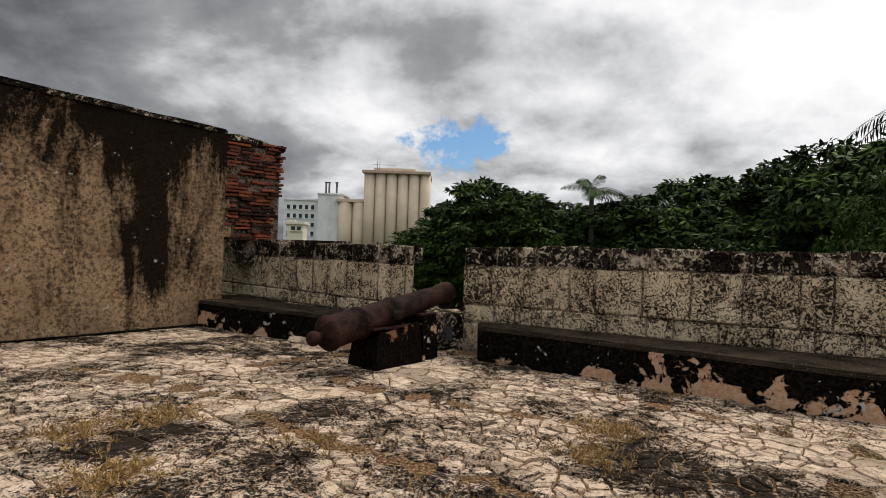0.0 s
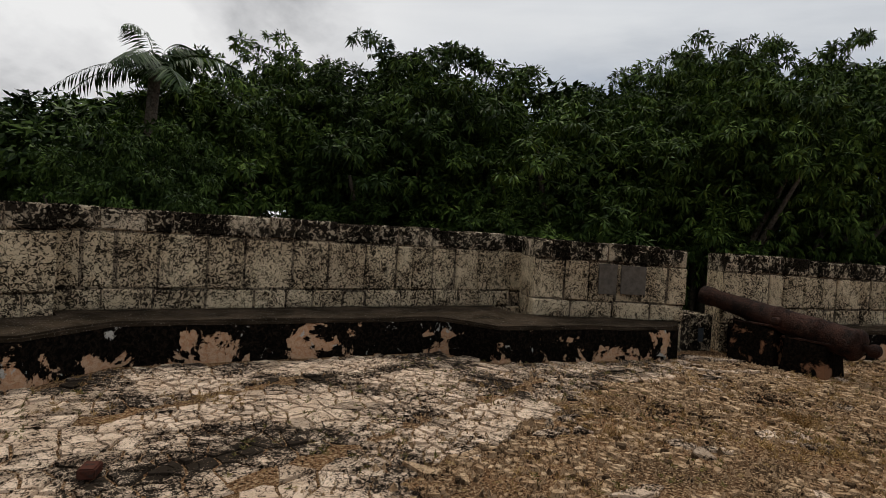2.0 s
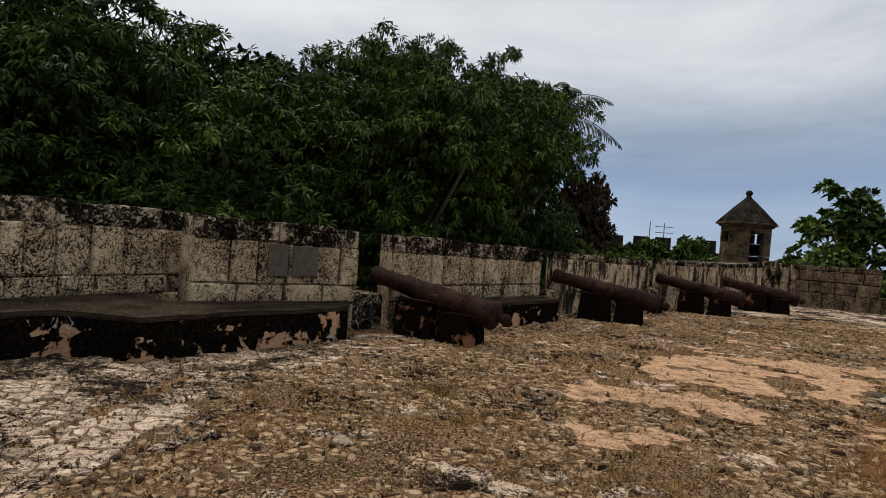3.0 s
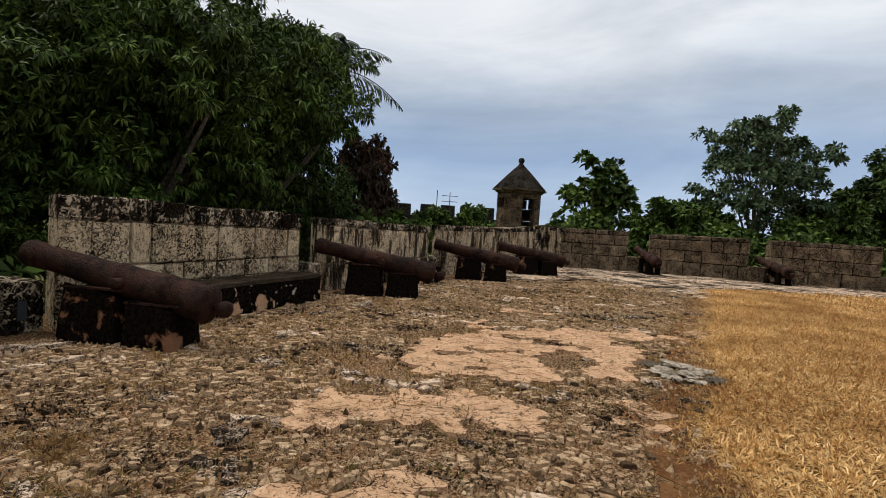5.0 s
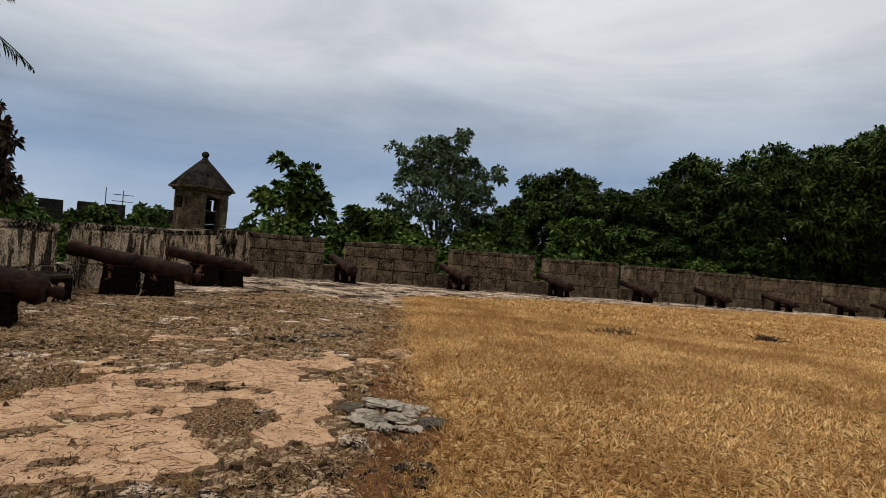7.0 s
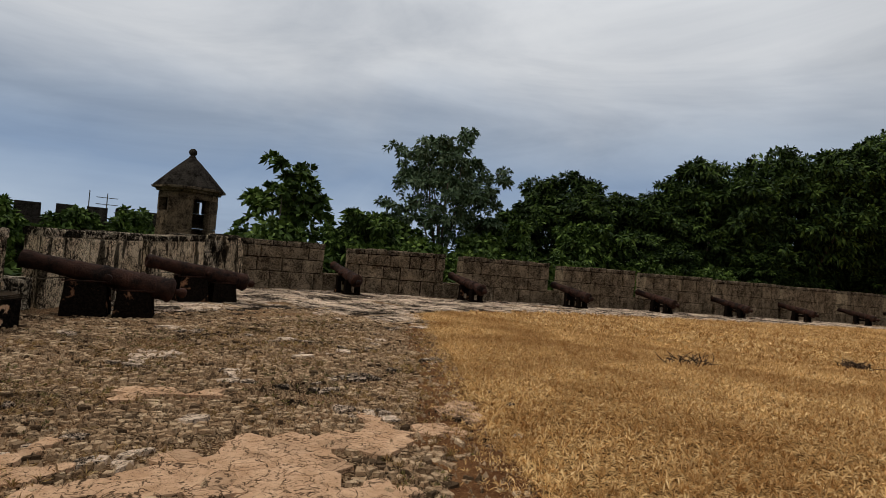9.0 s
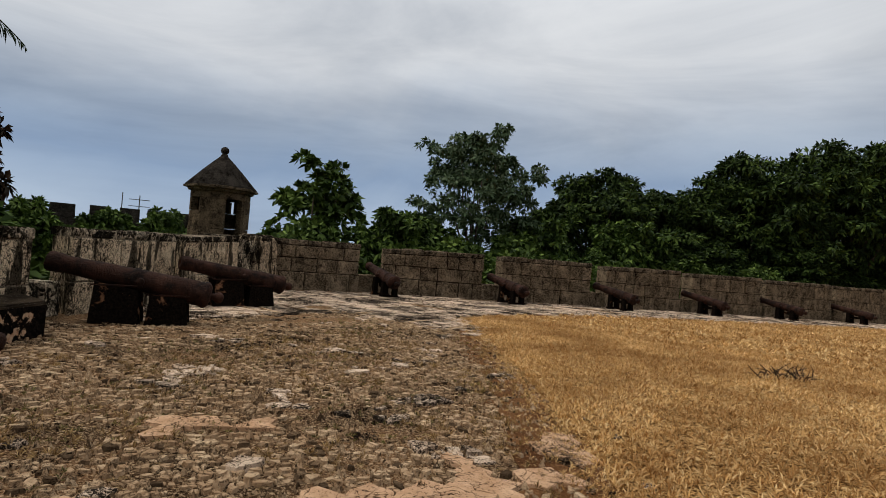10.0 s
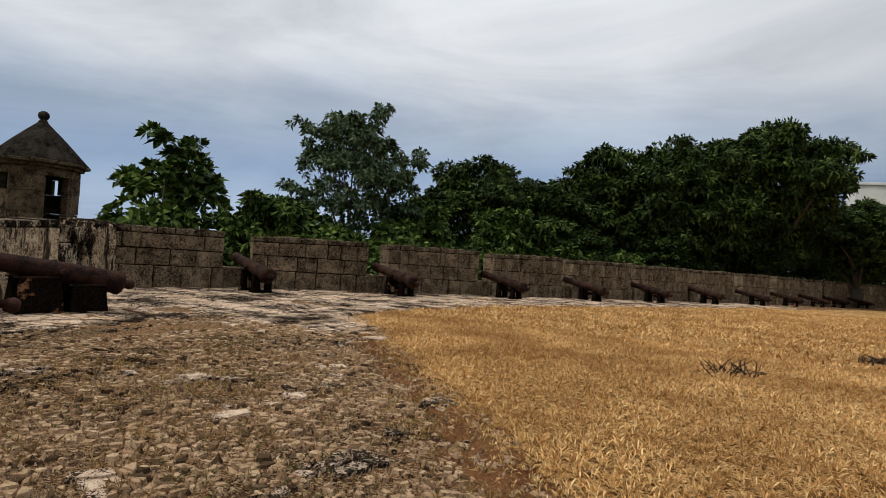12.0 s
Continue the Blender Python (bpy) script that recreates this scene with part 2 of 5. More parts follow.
def old_plaster(N, p, rnd):
    """Ochre lime plaster with long black water stains from the top."""
    sc = N.add("ShaderNodeMapping")
    sc.inputs["Scale"].default_value = (1, 1, 0.20)
    N.link(p, sc.inputs["Vector"])
    runs = N.noise(sc.outputs[0], 1.7, 8.0, 0.70, 0.4)
    a = N.noise(p, 1.4, 6.0, 0.62, 0.3)
    f = N.noise(p, 20.0, 5.0, 0.65, 0.5)
    col = N.mix(N.ramp(a, (0.35, 0.0), (0.65, 1.0)), (0.42, 0.275, 0.155), (0.26, 0.165, 0.092))
    col = N.mix(N.ramp(f, (0.45, 0.0), (0.62, 1.0)), col, (0.12, 0.08, 0.046))
    # one broad run of soot-black water stain near the broken end, and a stained strip below the coping
    sep = N.add("ShaderNodeSeparateXYZ")
    N.link(p, sep.inputs[0])
    px, py, pz = sep.outputs
    along = N.math("SUBTRACT", 3.75, N.math("ADD", N.math("MULTIPLY", px, 0.6515), N.math("MULTIPLY", py, 0.7588)))
    band = N.math("MULTIPLY", N.ramp(N.math("ABSOLUTE", along), (0.45, 1.0), (1.3, 0.0)), N.ramp(N.math("MULTIPLY", pz, 0.3), (0.10, 0.0), (0.30, 1.0)))
    strip = N.ramp(N.math("MULTIPLY", pz, 0.3), (0.60, 0.0), (0.96, 1.0))
    wet = N.math("SUBTRACT", N.math("ADD", N.math("MULTIPLY", band, 0.135), N.math("MULTIPLY", strip, 0.17)), 0.085)
    stain = N.ramp(N.math("ADD", N.math("ADD", runs, wet), N.math("MULTIPLY", N.math("ADD", f, N.math("SUBTRACT", a, 0.5)), 0.20)), (0.51, 0.0), (0.66, 1.0))
    col = N.mix(N.math("MULTIPLY", stain, 0.96), col, (0.006, 0.005, 0.004))
    chips = N.ramp(N.noise(p, 6.0, 5.0, 0.65, 0.8), (0.67, 0.0), (0.69, 1.0))
    return N.mix(chips, col, (0.46, 0.40, 0.32)), N.math("ADD", f, a)


M_PLASTER = material("stained_plaster", old_plaster, 0.95, 0, 0.7, 0.03)


def brick_mat(N, p, rnd):
    f = N.noise(p, 30.0, 4.0, 0.65)
    col = N.mix(N.ramp(rnd, (0.15, 0.0), (0.7, 1.0)), (0.30, 0.085, 0.045), (0.05, 0.024, 0.018))
    return N.mix(N.ramp(f, (0.5, 0.0), (0.7, 1.0)), col, (0.03, 0.024, 0.02)), f


M_BRICK = material("old_brick", brick_mat, 0.95, 0, 0.7, 0.02)


def soil(N, p, rnd):
    a = N.noise(p, 0.9, 6.0, 0.6, 0.3)
    f = N.noise(p, 42.0, 5.0, 0.75, 0.5)
    h = N.noise(p, 11.0, 4.0, 0.65, 0.5)
    col = N.mix(N.ramp(a, (0.35, 0.0), (0.6, 1.0)), (0.060, 0.036, 0.020), (0.20, 0.105, 0.050))
    col = N.mix(N.ramp(f, (0.52, 0.0), (0.60, 1.0)), col, (0.46, 0.32, 0.19))
    col = N.mix(N.math("MULTIPLY", N.ramp(h, (0.58, 0.0), (0.66, 1.0)), 0.6), col, (0.30, 0.20, 0.085))
    return N.mix(N.ramp(f, (0.40, 1.0), (0.47, 0.0)), col, (0.008, 0.006, 0.004)), f


M_SOIL = material("stony_soil", soil, 1.0, 0, 1.0, 0.03)


def paving(light, mid, dark, cover, vary=0.6, crack=0.5):
    """Old lime paving: each piece of its own tone, with hair cracks and gritty patches of black lichen."""
    def build(N, p, rnd):
        isl = N.add("ShaderNodeNewGeometry").outputs["Random Per Island"]
        tone = N.math("FRACT", N.math("ADD", isl, rnd))
        a = N.noise(p, 0.85, 5.0, 0.60, 0.5)
        f = N.noise(p, 34.0, 5.0, 0.74, 1.0)
        g = N.noise(p, 6.0, 4.0, 0.62, 0.5)
        col = N.mix(N.ramp(g, (0.35, 0.0), (0.65, 1.0)), light, mid)
        col = N.mix(N.math("MULTIPLY", tone, vary), col, mid)
        col = N.mix(N.math("MULTIPLY", N.ramp(tone, (0.80, 0.0), (0.95, 1.0)), vary), col, dark)
        lines = N.math("ABSOLUTE", N.math("SUBTRACT", N.noise(p, 5.5, 4.0, 0.55, 0.8), 0.5))
        hair = N.ramp(N.math("ADD", lines, N.math("MULTIPLY", N.math("SUBTRACT", f, 0.5), 0.02)), (0.004, 1.0), (0.014, 0.0))
        col = N.mix(N.math("MULTIPLY", hair, crack), col, (0.05, 0.028, 0.016))
        col = N.mix(N.math("MULTIPLY", N.ramp(f, (0.36, 1.0), (0.45, 0.0)), 0.85), col, (0.075, 0.045, 0.026))
        s = N.math("ADD", N.math("ADD", N.math("MULTIPLY", a, 0.40), N.math("MULTIPLY", f, 0.46)), N.math("MULTIPLY", g, 0.14))
        lich = N.ramp(s, (cover, 0.0), (cover + 0.022, 1.0))
        return N.mix(N.math("MULTIPLY", lich, 0.96), col, dark), N.math("SUBTRACT", f, N.math("MULTIPLY", hair, 0.4))
    return build


M_PAVE = material("cracked_lime_paving", paving((0.80, 0.62, 0.46), (0.55, 0.39, 0.265), (0.007, 0.006, 0.005), 0.496, 0.4, 0.9), 0.95, 0, 1.0, 0.02)
M_RUBBLE = material("eroded_paving", paving((0.66, 0.48, 0.30), (0.34, 0.21, 0.115), (0.014, 0.010, 0.007), 0.540, 0.8, 0.6), 0.95, 0, 1.0, 0.02)
M_SCREED = material("orange_screed", paving((0.62, 0.395, 0.24), (0.46, 0.27, 0.15), (0.060, 0.038, 0.022), 0.55, 0.2, 0.9), 0.95, 0, 1.0, 0.015)


M_HEAP = material("grey_broken_stone", paving((0.58, 0.50, 0.40), (0.32, 0.265, 0.20), (0.014, 0.011, 0.008), 0.54, 0.7, 0.8), 0.95, 0, 1.0, 0.02)


def red_soil(N, p, rnd):
    a = N.noise(p, 2.2, 6.0, 0.62, 0.3)
    f = N.noise(p, 50.0, 4.0, 0.7, 0.4)
    col = N.mix(N.ramp(a, (0.36, 0.0), (0.62, 1.0)), (0.095, 0.040, 0.017), (0.20, 0.095, 0.040))
    col = N.mix(N.ramp(f, (0.55, 0.0), (0.68, 1.0)), col, (0.34, 0.19, 0.09))
    return N.mix(N.ramp(f, (0.30, 1.0), (0.42, 0.0)), col, (0.035, 0.02, 0.012)), f


M_REDSOIL = material("red_brown_soil", red_soil, 1.0, 0, 1.0, 0.03)


def leafy(light, mid, dark):
    def build(N, p, rnd):
        isl = N.add("ShaderNodeNewGeometry").outputs["Random Per Island"]
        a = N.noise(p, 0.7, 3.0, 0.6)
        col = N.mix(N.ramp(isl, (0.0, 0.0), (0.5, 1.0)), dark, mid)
        # some leaves lighter; on tree crowns this is highlight put into the colour
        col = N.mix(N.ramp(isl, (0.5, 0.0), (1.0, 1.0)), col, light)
        # blotches of dark by noise; on tree crowns this is painted clump shade
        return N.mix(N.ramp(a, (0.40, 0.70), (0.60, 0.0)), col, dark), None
    return build


# light and dark tones pulled apart: sunlit tips and shaded gaps in the colour
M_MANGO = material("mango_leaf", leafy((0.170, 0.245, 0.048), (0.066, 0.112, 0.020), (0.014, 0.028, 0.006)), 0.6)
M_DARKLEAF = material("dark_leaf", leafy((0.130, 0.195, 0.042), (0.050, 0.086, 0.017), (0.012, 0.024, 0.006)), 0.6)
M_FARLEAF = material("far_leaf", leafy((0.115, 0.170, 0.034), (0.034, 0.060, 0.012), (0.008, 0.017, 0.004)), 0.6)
M_BRIGHTLEAF = material("light_leaf", leafy((0.17, 0.24, 0.05), (0.070, 0.115, 0.020), (0.024, 0.044, 0.010)), 0.6)
M_GREYLEAF = material("grey_green_leaf", leafy((0.15, 0.19, 0.11), (0.085, 0.125, 0.06), (0.045, 0.075, 0.035)), 0.6)
M_BROWNLEAF = material("withered_leaf", leafy((0.11, 0.062, 0.035), (0.06, 0.035, 0.022), (0.03, 0.024, 0.016)), 0.7)
M_PALM = material("palm_leaf", leafy((0.09, 0.13, 0.045), (0.04, 0.068, 0.022), (0.016, 0.030, 0.010)), 0.6)
M_STRAW = material("dry_grass", leafy((0.95, 0.70, 0.36), (0.78, 0.49, 0.20), (0.34, 0.17, 0.055)), 0.9)
M_WEED = material("half_dry_weed", leafy((0.30, 0.22, 0.075), (0.18, 0.15, 0.05), (0.09, 0.085, 0.03)), 0.9)


def turf(N, p, rnd):
    a = N.noise(p, 0.5, 5.0, 0.6, 0.3)
    f = N.noise(p, 55.0, 4.0, 0.7, 0.4)
    col = N.mix(N.ramp(a, (0.35, 0.0), (0.65, 1.0)), (0.44, 0.23, 0.08), (0.67, 0.40, 0.16))
    g = N.noise(p, 14.0, 5.0, 0.7, 0.6)
    col = N.mix(N.ramp(g, (0.52, 0.0), (0.66, 1.0)), col, (0.82, 0.56, 0.26))
    return N.mix(N.ramp(N.math("ADD", N.math("MULTIPLY", f, 0.6), N.math("MULTIPLY", g, 0.4)), (0.44, 1.0), (0.54, 0.0)), col, (0.075, 0.034, 0.011)), f


M_DRYWEED = material("brown_dry_weed", leafy((0.56, 0.39, 0.18), (0.36, 0.22, 0.085), (0.17, 0.10, 0.04)), 0.9)
M_TURF = material("straw_turf", turf, 1.0, 0, 1.0, 0.04)


def bark(N, p, rnd):
    f = N.noise(p, 16.0, 4.0, 0.6, 0.4)
    return N.mix(N.ramp(f, (0.35, 0.0), (0.65, 1.0)), (0.05, 0.04, 0.03), (0.14, 0.115, 0.09)), f


M_BARK = material("bark", bark, 0.95, 0, 0.7, 0.03)


def plain(c, c2, scale=1.5):
    def build(N, p, rnd):
        f = N.noise(p, scale, 6.0, 0.65, 0.2)
        return N.mix(N.ramp(f, (0.4, 0.0), (0.65, 1.0)), c, c2), f
    return build


M_SILO = material("silo_concrete", plain((0.62, 0.50, 0.37), (0.52, 0.42, 0.31), 0.15), 0.9, 0, 0.2)
M_SILOTOP = material("silo_cornice", plain((0.50, 0.36, 0.27), (0.42, 0.30, 0.23), 0.3), 0.9)
M_WHITEWALL = material("white_render", plain((0.72, 0.71, 0.68), (0.60, 0.59, 0.56), 0.3), 0.9)
M_DARKGLASS = material("dark_glass", plain((0.03, 0.035, 0.04), (0.05, 0.055, 0.06), 1.0), 0.15)
M_CREAM = material("cream_paint", plain((0.70, 0.64, 0.50), (0.62, 0.56, 0.44), 2.0), 0.5)
M_TYRE = material("tyre_rubber", plain((0.02, 0.02, 0.02), (0.03, 0.03, 0.03), 4.0), 0.9)
M_METAL = material("galvanised_steel", plain((0.12, 0.12, 0.12), (0.2, 0.2, 0.2), 6.0), 0.5, 0.6)
M_OUTGROUND = material("rough_grassland", plain((0.07, 0.09, 0.035), (0.12, 0.11, 0.05), 0.2), 1.0, 0, 0.6, 0.1)
M_GREYPLASTER = material("grey_patch", plain((0.13, 0.112, 0.092), (0.085, 0.072, 0.06), 14.0), 0.95, 0, 0.4)
M_YELLOWSTONE = material("yellow_stained_stone", coral((0.52, 0.36, 0.12), (0.36, 0.26, 0.12), (0.05, 0.04, 0.03), 0.62), 0.95, 0, 0.9, 0.03)


# ---------------------------------------------------------------- helpers
from mathutils.geometry import delaunay_2d_cdt



def mesh_object(name, verts, faces, mat, parent=None, label="", smooth=False):
    me = bpy.data.meshes.new(name)
    me.from_pydata([tuple(v) for v in verts], [], [tuple(f) for f in faces])
    me.materials.append(mat)
    if smooth:
        me.polygons.foreach_set("use_smooth", [True] * len(me.polygons))
    me.update()
    ob = new(name, me)
    ob.parent = parent
    if label:
        tagged(ob, label)
    return ob


def part(name, bm, mat, parent=None, label="", smooth=False):
    me = bpy.data.meshes.new(name)
    bm.normal_update()
    bm.to_mesh(me)
    bm.free()
    me.materials.append(mat)
    if smooth:
        me.polygons.foreach_set("use_smooth", [True] * len(me.polygons))
    ob = new(name, me)
    ob.parent = parent
    if label:
        tagged(ob, label)
    return ob


def empty(name, m=None):
    ob = new(name)
    ob.empty_display_size = 0.2
    if m is not None:
        ob.matrix_world = m
    return ob


def prism(poly, z0, z1, bevel=0.0, jit=0.0, seg=0.0):
    """An upright prism over a plan polygon; its sides cut every seg metres, its edges worn."""
    r = random.Random(len(poly) * 31 + int(abs(poly[0][0]) * 100))
    pts = []
    n = len(poly)
    for i in range(n):
        a, b = Vector(poly[i]), Vector(poly[(i + 1) % n])
        k = max(1, int((b - a).length / seg)) if seg else 1
        pts += [a.lerp(b, j / k) for j in range(k)]
    bm = bmesh.new()
    lo = [bm.verts.new((p.x, p.y, z0)) for p in pts]
    hi = [bm.verts.new((p.x + r.uniform(-jit, jit), p.y + r.uniform(-jit, jit), z1 + r.uniform(-jit, jit))) for p in pts]
    m = len(pts)
    bm.faces.new(hi)
    bm.faces.new(lo[::-1])
    for i in range(m):
        bm.faces.new((lo[i], lo[(i + 1) % m], hi[(i + 1) % m], hi[i]))
    bmesh.ops.recalc_face_normals(bm, faces=bm.faces)
    if bevel:
        es = [e for e in bm.edges if all(v in set(hi) for v in e.verts)]
        bmesh.ops.bevel(bm, geom=es, offset=bevel, segments=2, affect="EDGES")
    return bm


def box(bm, c, s, m=None, bevel=0.0, taper=1.0):
    """Adds a box of centre c and size s, its top narrowed by taper."""
    r = bmesh.ops.create_cube(bm, size=1.0)
    vs = r["verts"]
    for v in vs:
        k = taper if v.co.z > 0 else 1.0
        v.co = Vector((v.co.x * s[0] * k, v.co.y * s[1] * k, v.co.z * s[2])) + Vector(c)
        if m is not None:
            v.co = m @ v.co
    if bevel:
        es = list({e for v in vs for e in v.link_edges})
        bmesh.ops.bevel(bm, geom=es, offset=bevel, segments=2, affect="EDGES")
    return bm


def lathe(bm, profile, n=20, m=None, turn=0.0, ends=True):
    """Turns a profile of (radius, height) round z."""
    rings = []
    for r, z in profile:
        ring = []
        for i in range(n):
            a = 2 * math.pi * i / n + turn
            co = Vector((r * math.cos(a), r * math.sin(a), z))
            ring.append(bm.verts.new(m @ co if m is not None else co))
        rings.append(ring)
    for a, b in zip(rings, rings[1:]):
        for i in range(n):
            bm.faces.new((a[i], a[(i + 1) % n], b[(i + 1) % n], b[i]))
    if ends:
        bm.faces.new(rings[0][::-1])
        bm.faces.new(rings[-1])
    return bm


# ---------------------------------------------------------------- ground and terrace
gb = bmesh.new()
bmesh.ops.create_grid(gb, x_segments=60, y_segments=60, size=2500)
for v in gb.verts:
    v.co.z = -3.6
tagged(part("ground", gb, M_OUTGROUND), "rough green land below the fort reaching the horizon", "ground", kind="structure")

# inner faces of the parapets, in plan
FACE_A = ((-4.12, 10.76), (-0.25, 7.6))
FACE_B = ((0.42, 7.74), (4.72, 5.67))
FACE_C = ((4.9, 6.05), (10.04, 2.22))
FACE_D = ((8.79, 2), (9.85, 0.05))
FACE_2 = ((10.24, -0.44), (12.95, -3.55))
FACE_3 = ((13.44, -4.14), (16.28, -7.54))
FACE_4 = ((16.75, -8.20), (18.28, -10.68))
FACE_5 = ((18.46, -10.97), (19.98, -13.36))
FAR0, FARD = Vector((20.70, -18.50)), Vector((-0.4398, -0.8981))
FARN = Vector((0.8981, -0.4398))


def far(s, inward=0.0):
    p = FAR0 + FARD * s - FARN * inward
    return (p.x, p.y)


def gz(y):
    """The terrace falls away gently beyond the corner."""
    return -0.0173 * max(0.0, -14.0 - y)


TERRACE = [(-14, -2), (-3.3, 11.0), (0.5, 8.6), (5.3, 6.7), (9.7, 3.3), (10.7, 0.5), (14.0, -3.2), (17.3, -6.9), (19.7, -10.6), (21.9, -14.0), (-60, -14), (-60, -2)]
FLOOR = tagged(part("floor", prism(TERRACE, -3.6, 0.0), M_SOIL), "stony earth floor of the gun terrace with dry soil", "floor", kind="structure")
fb = prism([(-60, -14), (21.9, -14), (21.9, -15), (21.5, -18.8), far(60, -0.9), far(110, -0.9), (-60, -118)], -3.6, 0.0)
for v in fb.verts:
    if v.co.z > -1:
        v.co.z = gz(v.co.y)
tagged(part("floor_lower", fb, M_SOIL), "gently sloping stony floor towards the far guns", "floor", kind="structure")

# edge of the dry lawn: from the camera's side towards the far corner, then along the far guns
LAWN = [(-2.0, -3.2), (2.2, -1.9), (4.7, -3.9), (6.1, -5.05), (7.0, -6.5), (8.35, -7.9), (9.3, -9.2), (10.2, -10.4), (12.1, -12.8), (14.2, -15.4),
        (14.3, -17.6), far(6, 5.0), far(12, 4.6), far(20, 4.4), far(40, 4.2), far(100, 4.0), (-40, -70), (-40, -8)]


def inside(poly, X, Y):
    """Which points lie in the polygon."""
    res = np.zeros(X.shape, bool)
    n = len(poly)
    for i in range(n):
        (x0, y0), (x1, y1) = poly[i], poly[(i + 1) % n]
        if y0 == y1:
            continue
        c = ((y0 > Y) != (y1 > Y)) & (X < (x1 - x0) * (Y - y0) / (y1 - y0) + x0)
        res ^= c
    return res


def sheet(name, poly, z, mat, seg=0.3, jit=0.06, seed=3, parent=None, skirt=0.03):
    """A flat sheet with a ragged edge over a plan polygon, its rim turned down to the floor."""
    r = random.Random(seed)
    pts = []
    for i, p in enumerate(poly):
        a, b = Vector(p), Vector(poly[(i + 1) % len(poly)])
        k = max(1, min(80, int((b - a).length / seg)))
        pts += [a.lerp(b, j / k) + Vector((r.uniform(-jit, jit), r.uniform(-jit, jit))) for j in range(k)]
    n = len(pts)
    mid = [Vector((x, -14.0)) for x in np.arange(-39.5, 13.5, 1.0)] if max(p[1] for p in poly) > -14 > min(p[1] for p in poly) else []
    V, E, F, *_ = delaunay_2d_cdt(pts + mid, [(n + i, n + i + 1) for i in range(len(mid) - 1)], [list(range(n))], 1, 1e-4)
    verts = [(v.x, v.y, z + gz(v.y) + r.uniform(-0.002, 0.002)) for v in V]
    faces = [list(f) for f in F]
    m = len(verts)
    verts += [(p.x, p.y, z + gz(p.y)) for p in pts] + [(p.x, p.y, z + gz(p.y) - skirt) for p in pts]
    faces += [(m + i, m + (i + 1) % n, m + n + (i + 1) % n, m + n + i) for i in range(n)]
    return mesh_object(name, verts, faces, mat, parent)


BORDER = [(x + 0.42, y + 0.26) for x, y in LAWN]
tagged(sheet("soil_border", BORDER, 0.005, M_REDSOIL, 0.16, 0.15, 8), "bare red-brown soil along the edge of the lawn", "soil", kind="structure")
tagged(sheet("lawn", LAWN, 0.012, M_TURF, 0.18, 0.13), "flat lawn of short golden dry grass", "lawn", kind="structure")


